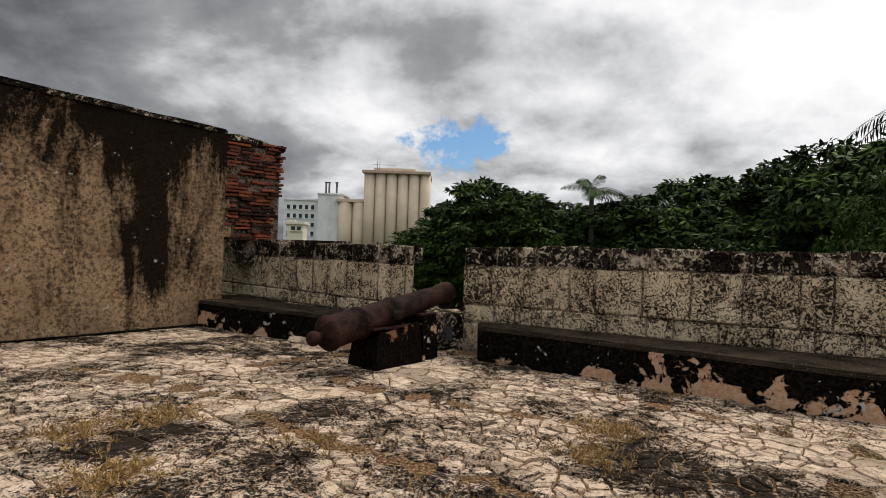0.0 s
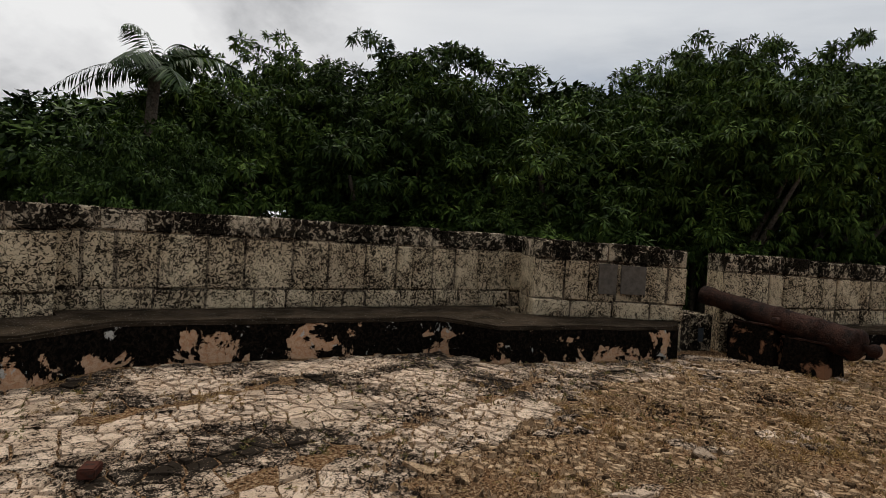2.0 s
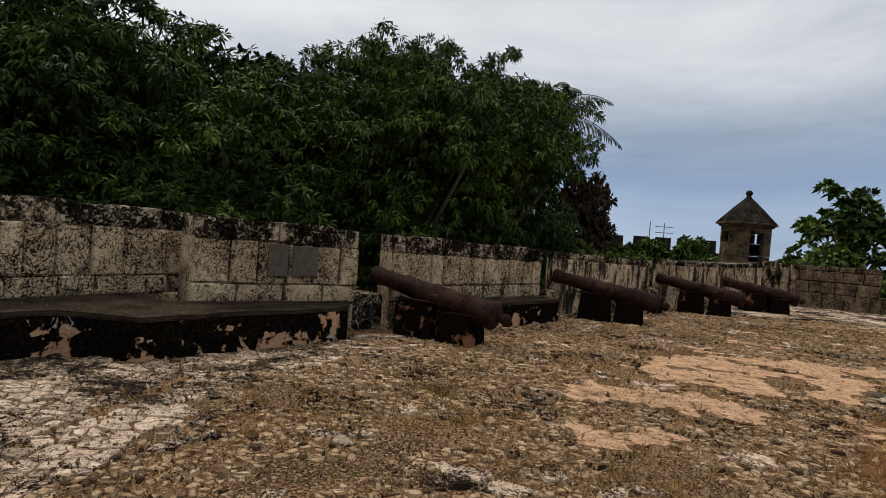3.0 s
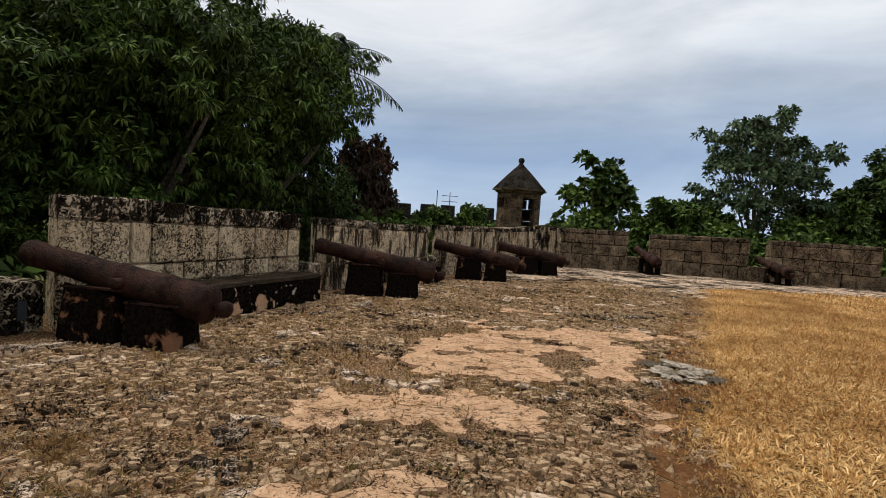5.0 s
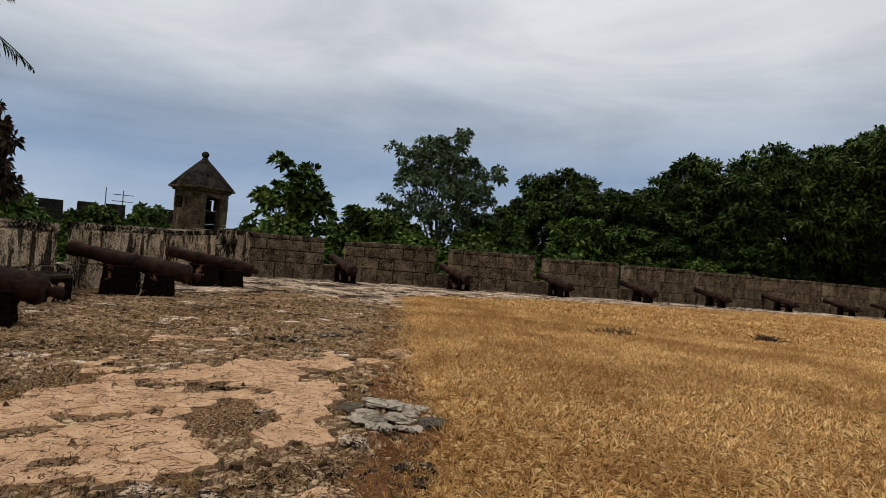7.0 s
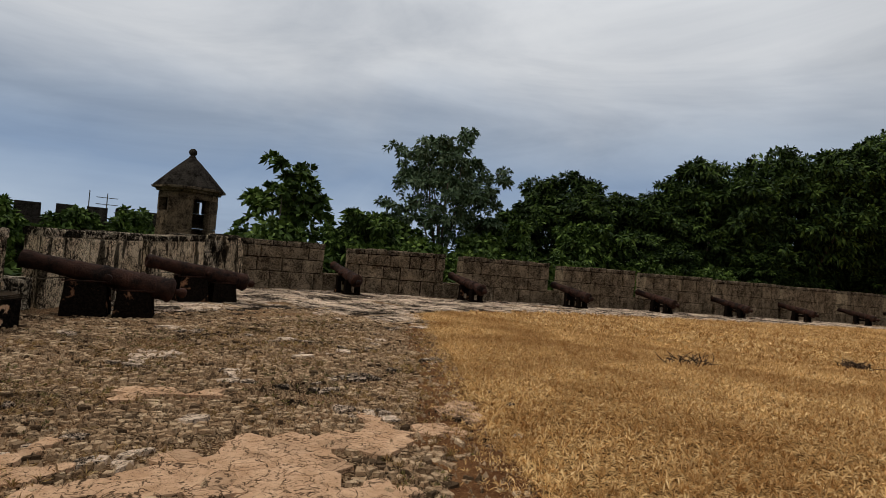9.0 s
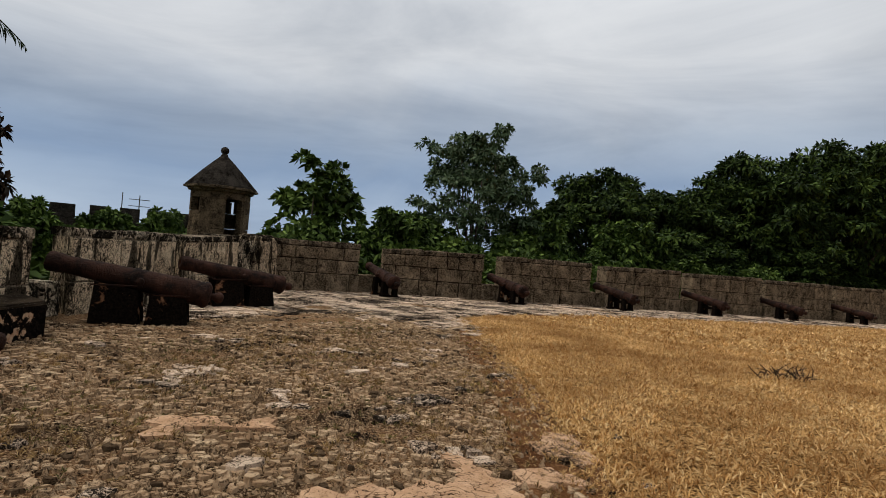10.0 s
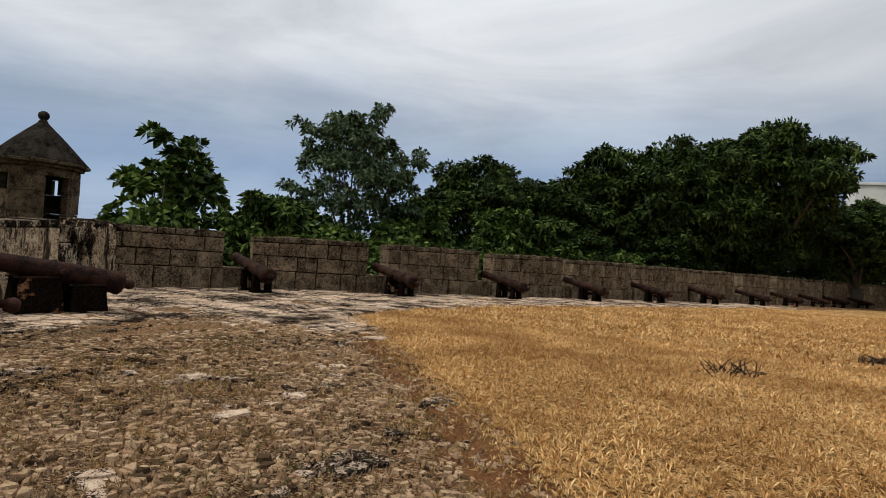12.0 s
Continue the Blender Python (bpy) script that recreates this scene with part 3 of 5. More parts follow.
# ---------------------------------------------------------------- parapet walls of stone blocks
def stone_wall(name, face, thick, out, courses, label, seed, flush=0.02, splay=(0.0, 0.0), foot=-0.05):
    """A wall over the plan line face, thick metres to the side out, of coursed blocks. courses: rows of
    (bottom, top at start, top at end, shortest block, longest block, material)."""
    r = random.Random(seed)
    a, b = Vector(face[0]), Vector(face[1])
    d = (b - a).normalized()
    L = (b - a).length
    n = Vector((-d.y, d.x))
    if n.dot(Vector(out)) < 0:
        n = -n
    top0, top1 = courses[-1][1], courses[-1][2]
    g = 0.05 if flush > 0.025 else 0.022
    core = bmesh.new()
    pts = [a + d * g + n * g, b - d * g + n * g, b - d * (g + splay[1]) + n * (thick - g), a + d * (g + splay[0]) + n * (thick - g)]
    lo = [core.verts.new((p.x, p.y, foot)) for p in pts]
    hi = [core.verts.new((p.x, p.y, (top0, top1, top1, top0)[i] - g)) for i, p in enumerate(pts)]
    core.faces.new(hi)
    for i in range(4):
        core.faces.new((lo[i], lo[(i + 1) % 4], hi[(i + 1) % 4], hi[i]))
    bmesh.ops.recalc_face_normals(core, faces=core.faces)
    wall = tagged(part(name, core, M_DARKMORTAR if flush > 0.025 else M_MORTAR), label, "parapet wall", kind="structure")
    for ci, (z0, zt0, zt1, s0, s1, mat) in enumerate(courses):
        z00, z01 = (z0, z0) if ci == 0 else (courses[ci - 1][1], courses[ci - 1][2])
        s = 0.0
        last = ci == len(courses) - 1
        while s < L - 0.02:
            w = r.uniform(s0, s1)
            if L - s - w < s0 * 0.6:
                w = L - s
            e = s + w
            j = 0.006
            f0 = r.uniform(-flush, flush)
            lerp = lambda p, q, k: p + (q - p) * k
            zb = (lerp(z00, z01, s / L), lerp(z00, z01, e / L))
            zt = (lerp(zt0, zt1, s / L), lerp(zt0, zt1, e / L))
            drop = r.uniform(-0.035, 0.02) if last else 0.0
            ch = 0.018
            def P(al, ac, z):
                k0, k1 = max(0.0, 1 - al / 0.5), max(0.0, 1 - (L - al) / 0.5)
                q = a + d * (al + (splay[0] * k0 - splay[1] * k1) * ac / thick) + n * ac
                return (q.x + r.uniform(-j, j), q.y + r.uniform(-j, j), z + r.uniform(-j, j))
            gp = 0.019 if flush > 0.025 else 0.009
            sa, ea = s + gp, e - gp
            za, zc = zb[0] + gp, zb[1] + gp
            ta, tc = zt[0] - 0.006 + drop, zt[1] - 0.006 + drop
            back = thick + r.uniform(-0.01, 0.02)
            V = [P(sa, f0 + ch, za), P(ea, f0 + ch, zc), P(ea, f0 + ch, tc), P(sa, f0 + ch, ta),
                 P(sa + ch, f0, za + ch), P(ea - ch, f0, zc + ch), P(ea - ch, f0, tc - ch), P(sa + ch, f0, ta - ch),
                 P(sa, back, za), P(ea, back, zc), P(ea, back, tc), P(sa, back, ta),
                 P((sa + ea) / 2, f0 - 0.006, (za + ta) / 2)]
            F = [(4, 5, 12), (5, 6, 12), (6, 7, 12), (7, 4, 12), (0, 1, 5, 4), (1, 2, 6, 5), (2, 3, 7, 6), (3, 0, 4, 7), (3, 2, 10, 11), (1, 9, 10, 2), (0, 3, 11, 8), (9, 8, 11, 10)]
            use = mat if not isinstance(mat, tuple) else mat[0 if r.random() < 0.97 else 1]
            if n.dot(Vector((d.y, -d.x))) > 0:
                F = [f[::-1] for f in F]
            ob = mesh_object("stone_block", V, F, use, wall)
            s = e
    return wall


OUT_L = (0.7, 0.7)
TH = 0.75


def near_courses(t0, t1, low=0.66, s=M_STONE, c=M_CAP):
    return [(-0.05, 0.42, 0.42, 0.5, 0.9, s), (0.42, low, low, 0.24, 0.62, s), (low, t0 - 0.27, t1 - 0.27, 0.24, 0.62, (s, M_YELLOWSTONE)), (t0 - 0.27, t0, t1, 0.24, 0.6, c)]


stone_wall("wall_parapet_1", FACE_A, TH, (0.6, 0.8), near_courses(1.43, 1.43, 0.62), "coral stone parapet wall with black lichened coping", 1, splay=(0, 0.75))
stone_wall("wall_parapet_2", FACE_B, TH, (0.45, 0.9), near_courses(1.44, 1.53), "long pale coral stone parapet wall with dark lichened coping", 2, splay=(0.35, 0))
stone_wall("wall_parapet_3", FACE_C, TH, (0.6, 0.8), near_courses(1.55, 1.53), "pale coral stone parapet wall set back behind the bench", 3, splay=(0, 0))
stone_wall("wall_parapet_4", FACE_D, TH, OUT_L, near_courses(1.50, 1.46), "pale coral stone parapet wall ending at a gun embrasure", 4, splay=(0, 0.45))
stone_wall("wall_parapet_5", FACE_2, TH, OUT_L, near_courses(1.44, 1.39), "coral stone merlon with a yellow stained block", 5, splay=(0.4, 0.4))
stone_wall("wall_parapet_6", FACE_3, TH, OUT_L, [(-0.05, 0.5, 0.5, 0.5, 0.9, M_STREAK), (0.5, 1.2, 1.11, 0.9, 1.6, M_STREAK), (1.2, 1.36, 1.26, 0.22, 0.3, M_CAP)], "coral stone merlon with streaked render and low coping blocks", 6, splay=(0.5, 0.35))
stone_wall("wall_parapet_7", FACE_4, TH, OUT_L, [(-0.05, 0.5, 0.5, 0.5, 0.9, M_STREAK), (0.5, 1.18, 1.2, 0.6, 1.2, M_STREAK), (1.18, 1.32, 1.36, 0.3, 0.6, M_CAP)], "coral stone merlon with black streaked render", 7, splay=(0.55, 0.3))
stone_wall("wall_parapet_8", FACE_5, TH, OUT_L, [(-0.05, 0.5, 0.5, 0.5, 0.9, M_STREAK), (0.5, 1.2, 1.3, 0.6, 1.2, M_STREAK), (1.2, 1.34, 1.46, 0.4, 0.8, M_CAP)], "streaked stone merlon leading to the sentry box", 8, splay=(0.3, 0))

stone_wall("wall_parapet_9", ((20.12, -13.45), (21.1, -14.72)), TH, OUT_L, [(-0.05, 0.45, 0.45, 0.3, 0.6, M_CAP), (0.45, 1.0, 1.0, 0.3, 0.6, M_CAP), (1.0, 1.42, 1.36, 0.3, 0.5, M_CAP)], "dark lichened stonework of the corner below the sentry box", 9, flush=0.035)

# low sills in the embrasures
SILLS = [(FACE_A[1], FACE_B[0]), (FACE_D[1], FACE_2[0]), (FACE_2[1], FACE_3[0]), (FACE_3[1], FACE_4[0]), (FACE_4[1], FACE_5[0])]
for k, (p, q) in enumerate(SILLS):
    off = Vector(OUT_L) * 0.12
    p2, q2 = Vector(p) + off, Vector(q) + off
    stone_wall("wall_sill_%d" % (k + 1), (p2, q2), 0.6, OUT_L, [(-0.05, 0.52, 0.52, 0.2, 0.4, M_CAP)], "low stone sill closing the foot of a gun embrasure", 20 + k)

# far wall with its merlons
FAR_MERLONS = [(-4.1, 0.12, 1.53, 1.55), (0.95, 5.12, 1.50, 1.60), (5.97, 10.64, 1.57, 1.61), (11.5, 16.39, 1.54, 1.62), (17.22, 22.72, 1.55, 1.60),
               (23.13, 29.7, 1.54, 1.58), (30.0, 37.0, 1.55, 1.58), (38.6, 44.2, 1.55, 1.58), (45.8, 51.5, 1.52, 1.55), (53.0, 58.5, 1.50, 1.52), (59.2, 68.0, 1.48, 1.5), (69.0, 78.0, 1.46, 1.48), (79.0, 92.0, 1.45, 1.45)]
for k, (s0, s1, h0, h1) in enumerate(FAR_MERLONS):
    fc = (far(s0), far(s1)) if k else ((21.15, -14.75), far(s1))
    g0, g1 = gz(fc[0][1]), gz(fc[1][1])
    stone_wall("wall_far_%d" % (k + 1), fc, 0.9, tuple(FARN),
               [(min(g0, g1) - 0.05, 0.56 + g0, 0.56 + g1, 0.6, 1.1, M_FARSTONE), (0.5, 0.98 + g0 * 0.6, 0.98 + g1 * 0.6, 0.5, 1.05, M_FARSTONE), (0.98, h0 - 0.2, h1 - 0.2, 0.45, 0.95, M_FARSTONE), (h0 - 0.2, h0, h1, 0.3, 0.8, M_FARCAP)],
               "brown weathered stone merlon beyond the dry lawn", 40 + k, flush=0.035, splay=(0.3 if k else 0.0, 0.3), foot=min(g0, g1) - 0.1)
    if k + 1 < len(FAR_MERLONS):
        stone_wall("wall_far_sill_%d" % (k + 1), (far(s1 + 0.01, -0.1), far(FAR_MERLONS[k + 1][0] - 0.01, -0.1)), 0.7, tuple(FARN), [(g1 - 0.06, 0.6 + g1, 0.6 + g1, 0.4, 0.6, M_FARSTONE)], "low stone sill between two far merlons", 70 + k, foot=g1 - 0.1)

# benches along the parapet
def bench(name, poly, h, label):
    ob = tagged(part(name, prism(poly, -0.02, h - 0.05, jit=0.012, seg=0.3), M_BENCH), label, "bench", kind="structure")
    part("bench_top", prism(poly, h - 0.052, h, bevel=0.02, jit=0.012, seg=0.3), M_BENCHTOP, ob, "dark worn bench top")
    return ob


bench("masonry_bench", [(0.62, 7.13), (3.99, 4.93), (4.87, 5.05), (7.55, 2.85), (7.44, 2.02), (9.21, 0.11), (9.78, 0.13), (8.67, 2.2), (9.25, 2.76), (4.88, 6.01), (4.7, 5.64), (0.64, 7.59)], 0.44, "long masonry bench with blackened peeling render below the parapet")
bench("masonry_bench_short", [(-3.88, 9.25), (-2.87, 8.6), (-0.95, 7.54), (-0.67, 7.9), (-3.49, 10.19), (-3.88, 10.03)], 0.42, "short masonry bench with blackened render beside the tall wall")
bench("masonry_bench_end", [(9.85, -0.96), (12.36, -3.77), (12.86, -3.49), (10.29, -0.54)], 0.43, "masonry bench with peeled pink render below a merlon")

bench("masonry_bench_low", [(14.05, -5.80), (15.05, -7.28), (16.05, -7.32), (14.85, -5.86)], 0.43, "masonry bench with black mossy render below a streaked merlon")

# tall plaster wall with its broken brick end
pd = (Vector((-3.84, 9.14)) - Vector((-5.48, 7.23))).normalized()
pn = Vector((-pd.y, pd.x))
p_end = Vector((-3.54, 9.5))
p_start = p_end - pd * 12.0


def plaster_poly(a, b, t):
    return [tuple(a), tuple(b), tuple(b + pn * t), tuple(a + pn * t)]


def slope_top(bm, level):
    """Lets the top of the tall wall fall towards its broken end."""
    for v in bm.verts:
        if v.co.z > level:
            v.co.z += 0.045 * min((p_end - Vector((v.co.x, v.co.y))).dot(pd), 4.0)
    return bm


tall = tagged(part("wall_tall", slope_top(prism(plaster_poly(p_start, p_end, 0.75), -0.02, 3.17, jit=0.02, seg=0.5), 2.0), M_PLASTER), "tall ochre plaster wall with black water stains", "wall", kind="structure")
part("wall_coping", slope_top(prism(plaster_poly(p_start - pn * 0.03, p_end - pn * 0.03, 0.8), 3.17, 3.25, bevel=0.02, jit=0.015, seg=0.4), 2.0), M_CAP, tall, "black weathered coping")
# low near-black strip on the floor along the foot of the tall wall
foot_strip = prism(plaster_poly(p_start - pn * 0.16, p_end - pn * 0.16 - pd * 0.4, 0.2), -0.02, 0.035, jit=0.02, seg=0.3)
tagged(part("trim_wall_foot", foot_strip, M_PLINTH), "dark low strip along the foot of the tall wall", "trim", kind="structure")
b_end = p_end + pd * 1.12
core = tagged(part("wall_brick_end", prism(plaster_poly(p_end + pn * 0.06, b_end - pd * 0.06 + pn * 0.04, 0.6), 1.0, 3.06), M_MORTAR), "broken end of the tall wall showing red brick", "wall", kind="structure")
rb = random.Random(5)
z = 1.40
while z < 3.10:
    s = 0.0
    edge = 1.16 - 0.1 * rb.random() - (0.16 if z < 2.2 else 0.0)
    while s < edge - 0.06:
        w = min(rb.uniform(0.2, 0.3), edge - s)
        bm = bmesh.new()
        c2 = p_end + pd * (s + w / 2) + pn * (0.31 + rb.uniform(-0.05, 0.05))
        m = Matrix.Translation((c2.x, c2.y, z + 0.03)) @ Matrix.Rotation(math.atan2(pd.y, pd.x) + rb.uniform(-0.05, 0.05), 4, "Z")
        s += w
        if rb.random() < 0.10:
            bm.free()
            continue
        box(bm, (0, 0, 0), (w - rb.uniform(0.01, 0.04), 0.62, rb.uniform(0.036, 0.052)), m @ Matrix.Rotation(rb.uniform(-0.07, 0.07), 4, "Y"), 0.006)
        part("brick", bm, M_BRICK, core)
    z += 0.062


cap_end = prism(plaster_poly(p_end + pn * 0.0, p_end + pd * 1.15, 0.66), 3.10, 3.20, bevel=0.03, jit=0.03, seg=0.22)
for v in cap_end.verts:
    v.co.z -= 0.05 * (Vector((v.co.x, v.co.y)) - p_end).dot(pd)
part("broken_cap", cap_end, M_CAP, core, "black crumbling cap over the bricks")
# torn edge of the plaster where it has come away from the bricks
z = 1.45
while z < 3.05:
    w, hh = rb.uniform(0.03, 0.16), rb.uniform(0.10, 0.22)
    q = p_end + pd * (w / 2 - 0.02) + pn * 0.04
    bm = box(bmesh.new(), (0, 0, 0), (w, 0.10, hh), Matrix.Translation((q.x, q.y, z + hh / 2)) @ Matrix.Rotation(math.atan2(pd.y, pd.x), 4, "Z") @ Matrix.Rotation(rb.uniform(-0.15, 0.15), 4, "Y"), 0.012)
    part("plaster_flake", bm, M_PLASTER, tall)
    z += hh * 0.9


# ---------------------------------------------------------------- guns
def gun(label, blocks=2):
    """An old iron gun on masonry blocks; local x runs from breech to muzzle, the origin on the floor under the breech."""
    g = empty("cannon")
    tagged(g, label, "cannon", "guns of the battery")
    tilt = Matrix.Translation((0, 0, 0.48)) @ Matrix.Rotation(radians(90 - 10.2), 4, "Y")
    prof = [(0.06, -0.015), (0.15, 0.0), (0.195, 0.03), (0.215, 0.06), (0.215, 0.10), (0.197, 0.125), (0.195, 0.30), (0.19, 0.52), (0.203, 0.535), (0.203, 0.585), (0.185, 0.60),
            (0.178, 0.85), (0.172, 1.08), (0.184, 1.095), (0.184, 1.14), (0.166, 1.16), (0.155, 1.5), (0.142, 1.85), (0.133, 2.10), (0.146, 2.13), (0.152, 2.2), (0.154, 2.27), (0.142, 2.33),
            (0.12, 2.345), (0.075, 2.345), (0.07, 2.28), (0.066, 2.05)]
    bm = lathe(bmesh.new(), prof, 26, tilt)
    rr = random.Random(4)
    for v in bm.verts:
        v.co += Vector((rr.uniform(-1, 1), rr.uniform(-1, 1), rr.uniform(-1, 1))) * 0.0035
    part("barrel", bm, M_RUST, g, "pitted rusty iron barrel", smooth=True)
    bm = lathe(bmesh.new(), [(0.055, 0.0), (0.05, -0.05), (0.075, -0.085), (0.092, -0.13), (0.08, -0.18), (0.045, -0.205), (0.01, -0.21)], 14, tilt)
    part("cascabel", bm, M_RUST, g, smooth=True)
    for sgn in (-1, 1):
        m = tilt @ Matrix.Translation((0, sgn * 0.15, 1.02)) @ Matrix.Rotation(radians(-90 * sgn), 4, "X")
        part("trunnion", lathe(bmesh.new(), [(0.06, 0.0), (0.06, 0.11), (0.052, 0.12)], 12, m), M_RUST, g, smooth=True)
    pair = (("rear_block", 0.30, 0.90, 0.46, 0.50, M_PLINTH), ("front_block", 0.98, 1.66, 0.58, 0.54, M_PLINTH))
    single = (("long_block", 0.62, 1.48, 0.50, 0.52, M_PLINTH), ("front_post", 1.49, 1.80, 0.62, 0.50, M_BENCH))
    if blocks:
        for name, x0, x1, hb, w, mat in pair if blocks == 2 else single:
            bm = bmesh.new()
            box(bm, ((x0 + x1) / 2, 0, hb / 2), (x1 - x0, w, hb), None, 0.0, 0.86)
            bmesh.ops.subdivide_edges(bm, edges=bm.edges, cuts=2, use_grid_fill=True)
            for v in bm.verts:
                if v.co.z > hb - 0.01:
                    v.co.z += (v.co.x - (x0 + x1) / 2) * 0.17 - (0.06 if abs(v.co.y) < 0.15 else 0.0)
                v.co += Vector((rr.uniform(-1, 1), rr.uniform(-1, 1), rr.uniform(-1, 1))) * 0.008
                v.co.z = max(v.co.z, -0.01)
            b = part(name, bm, mat, g, "blackened masonry block" if mat is M_PLINTH else "masonry post with peeled orange render")
            bm = bmesh.new()
            box(bm, ((x0 + x1) / 2, w * 0.34, hb + 0.005), (x1 - x0 + 0.03, 0.1, 0.025), Matrix.Translation((0, 0, 0)), 0.006)
            box(bm, ((x0 + x1) / 2, -w * 0.34, hb + 0.005), (x1 - x0 + 0.03, 0.1, 0.025), None, 0.006)
            part("bearing_plate", bm, M_RUST, b, "flat rusty iron bearing plates")
    else:
        for name, x0, hb in (("rear_trestle", 0.42, 0.50), ("front_trestle", 1.15, 0.60)):
            bm = bmesh.new()
            for sgn in (-1, 1):
                box(bm, (x0, sgn * 0.19, hb / 2 - 0.01), (0.2, 0.15, hb), None, 0.015, 0.9)
            box(bm, (x0, 0, hb - 0.14), (0.2, 0.5, 0.12), None, 0.012)
            box(bm, (x0, 0, 0.035), (0.26, 0.56, 0.09), None, 0.012)
            part(name, bm, M_PLINTH, g, "blackened concrete trestle")
        bm = box(bmesh.new(), (0.8, 0, 0.34), (0.75, 0.12, 0.12), None, 0.015)
        part("cross_beam", bm, M_PLINTH, g)
    return g


def turned(x, y, d, s=1.0):
    return pose(x, y, 0, 0, 0, math.degrees(math.atan2(d[1], d[0]))) @ Matrix.Diagonal((s, s, s, 1))


near_gun = gun("rusty iron cannon on blackened masonry blocks at an embrasure")
short_gun = gun("reddish rusty iron cannon on a blackened block beside the benches", 1)
first_gun = turned(-1.11, 6.03, (0.63, 0.77), 0.92)
short_gun.matrix_world = first_gun
for x, y, d, s in ((12.50, -5.87, (0.47, 0.88), 0.94), (15.18, -9.52, (0.59, 0.81), 0.94), (17.12, -12.51, (0.24, 0.97), 0.93)):
    c = copy_thing(near_gun, turned(x, y, d, s))
    c["label"] = "rusty iron cannon on blackened masonry blocks at an embrasure"
near_gun.matrix_world = turned(9.15, -1.88, (0.59, 0.81), 0.91)
far_gun = gun("rusty iron cannon on a concrete trestle before the far wall", 0)
FAR_GUNS = [0.53, 5.55, 11.07, 16.8, 22.93, 29.85, 37.8, 45.0, 52.2, 58.8, 68.5]
for k, s in enumerate(FAR_GUNS):
    q = far(s, 2.1)
    m = Matrix.Translation((0, 0, gz(q[1]))) @ turned(q[0], q[1], (FARN.x, FARN.y))
    if k == 0:
        far_gun.matrix_world = m
    else:
        copy_thing(far_gun, m)


# ---------------------------------------------------------------- sentry box
def sentry_box(cx, cy, z0):
    t = empty("sentry_box", pose(cx, cy, 0))
    tagged(t, "small octagonal stone sentry box with a conical roof on the corner", "sentry box")
    r, th, ze = 0.90, 0.2, 2.86
    courses = [(-3.6, 0.4), (0.4, 1.25), (1.25, 1.62), (1.62, 2.12), (2.12, 2.52), (2.52, ze - 0.14)]
    rr = random.Random(9)
    for k in range(8):
        a0, a1 = radians(175 + 45 * k - 22.5), radians(175 + 45 * k + 22.5)
        p0, p1 = Vector((math.cos(a0), math.sin(a0))), Vector((math.cos(a1), math.sin(a1)))

        def slab(u0, u1, z0, z1):
            j = rr.uniform(-0.012, 0.012)
            o = [p0.lerp(p1, u) * (r + j) for u in (u0, u1)]
            i = [p0.lerp(p1, u) * (r - th) for u in (u1, u0)]
            pts = o + i
            g = 0.006
            V = [(p.x, p.y, z) for z in (z0 + g, z1 - g) for p in pts]
            F = [(0, 1, 5, 4), (1, 2, 6, 5), (2, 3, 7, 6), (3, 0, 4, 7), (4, 5, 6, 7), (3, 2, 1, 0)]
            mesh_object("stone_block", V, F, M_TURRET, t)
        for z0c, z1c in courses:
            if k == 0 and z0c >= 1.2 and z1c <= 2.6:          # doorway
                slab(0.0, 0.11, z0c, z1c)
                slab(0.89, 1.0, z0c, z1c)
            elif k == 3 and z0c == 2.12:                 # slit on the sea side
                slab(0.0, 0.05, z0c, z1c)
                slab(0.33, 1.0, z0c, z1c)
            elif k == 6 and z0c == 2.12:                  # square windows
                slab(0.0, 0.13, z0c, z1c)
                slab(0.87, 1.0, z0c, z1c)
            else:
                slab(0.0, 1.0, z0c, z1c)
    part("floor_slab", lathe(bmesh.new(), [(0.66, 0.6), (0.66, 0.7)], 8, None, radians(175 - 22.5)), M_FARSTONE, t)
    part("cornice", lathe(bmesh.new(), [(0.88, ze - 0.14), (0.98, ze - 0.12), (1.0, ze - 0.06), (1.12, ze - 0.03), (1.13, ze + 0.03), (1.05, ze + 0.05)], 8, None, radians(175 - 22.5)), M_FARCAP, t, "projecting stone cornice")
    rb = lathe(bmesh.new(), [(1.10, ze + 0.05), (0.86, ze + 0.30), (0.60, ze + 0.58), (0.34, ze + 0.84), (0.13, ze + 1.04), (0.10, ze + 1.06)], 8, None, radians(175 - 22.5))
    part("roof", rb, M_ROOF, t, "dark grey conical roof of eight faces")
    part("finial", lathe(bmesh.new(), [(0.12, ze + 1.05), (0.10, ze + 1.10), (0.07, ze + 1.13), (0.11, ze + 1.17), (0.13, ze + 1.23), (0.115, ze + 1.30), (0.06, ze + 1.35), (0.01, ze + 1.36)], 12), M_ROOF, t, "black ball finial", smooth=True)
    return t


sentry = sentry_box(26.1, -16.75, 0)
sentry.matrix_world = pose(26.1, -16.75, -0.13) @ Matrix.Diagonal((1.15, 1.15, 1.15, 1))
bm = bmesh.new()
lathe(bm, [(0.62, -3.6), (0.62, 0.9), (0.58, 1.46), (0.40, 1.56)], 14, Matrix.Translation((21.5, -15.05, 0)))
tagged(part("wall_corner", bm, M_STREAK), "rounded stone corner below the sentry box", "wall", kind="structure")


# ---------------------------------------------------------------- trees
def unit(v):
    return v / np.maximum(np.linalg.norm(v, axis=-1, keepdims=True), 1e-6)


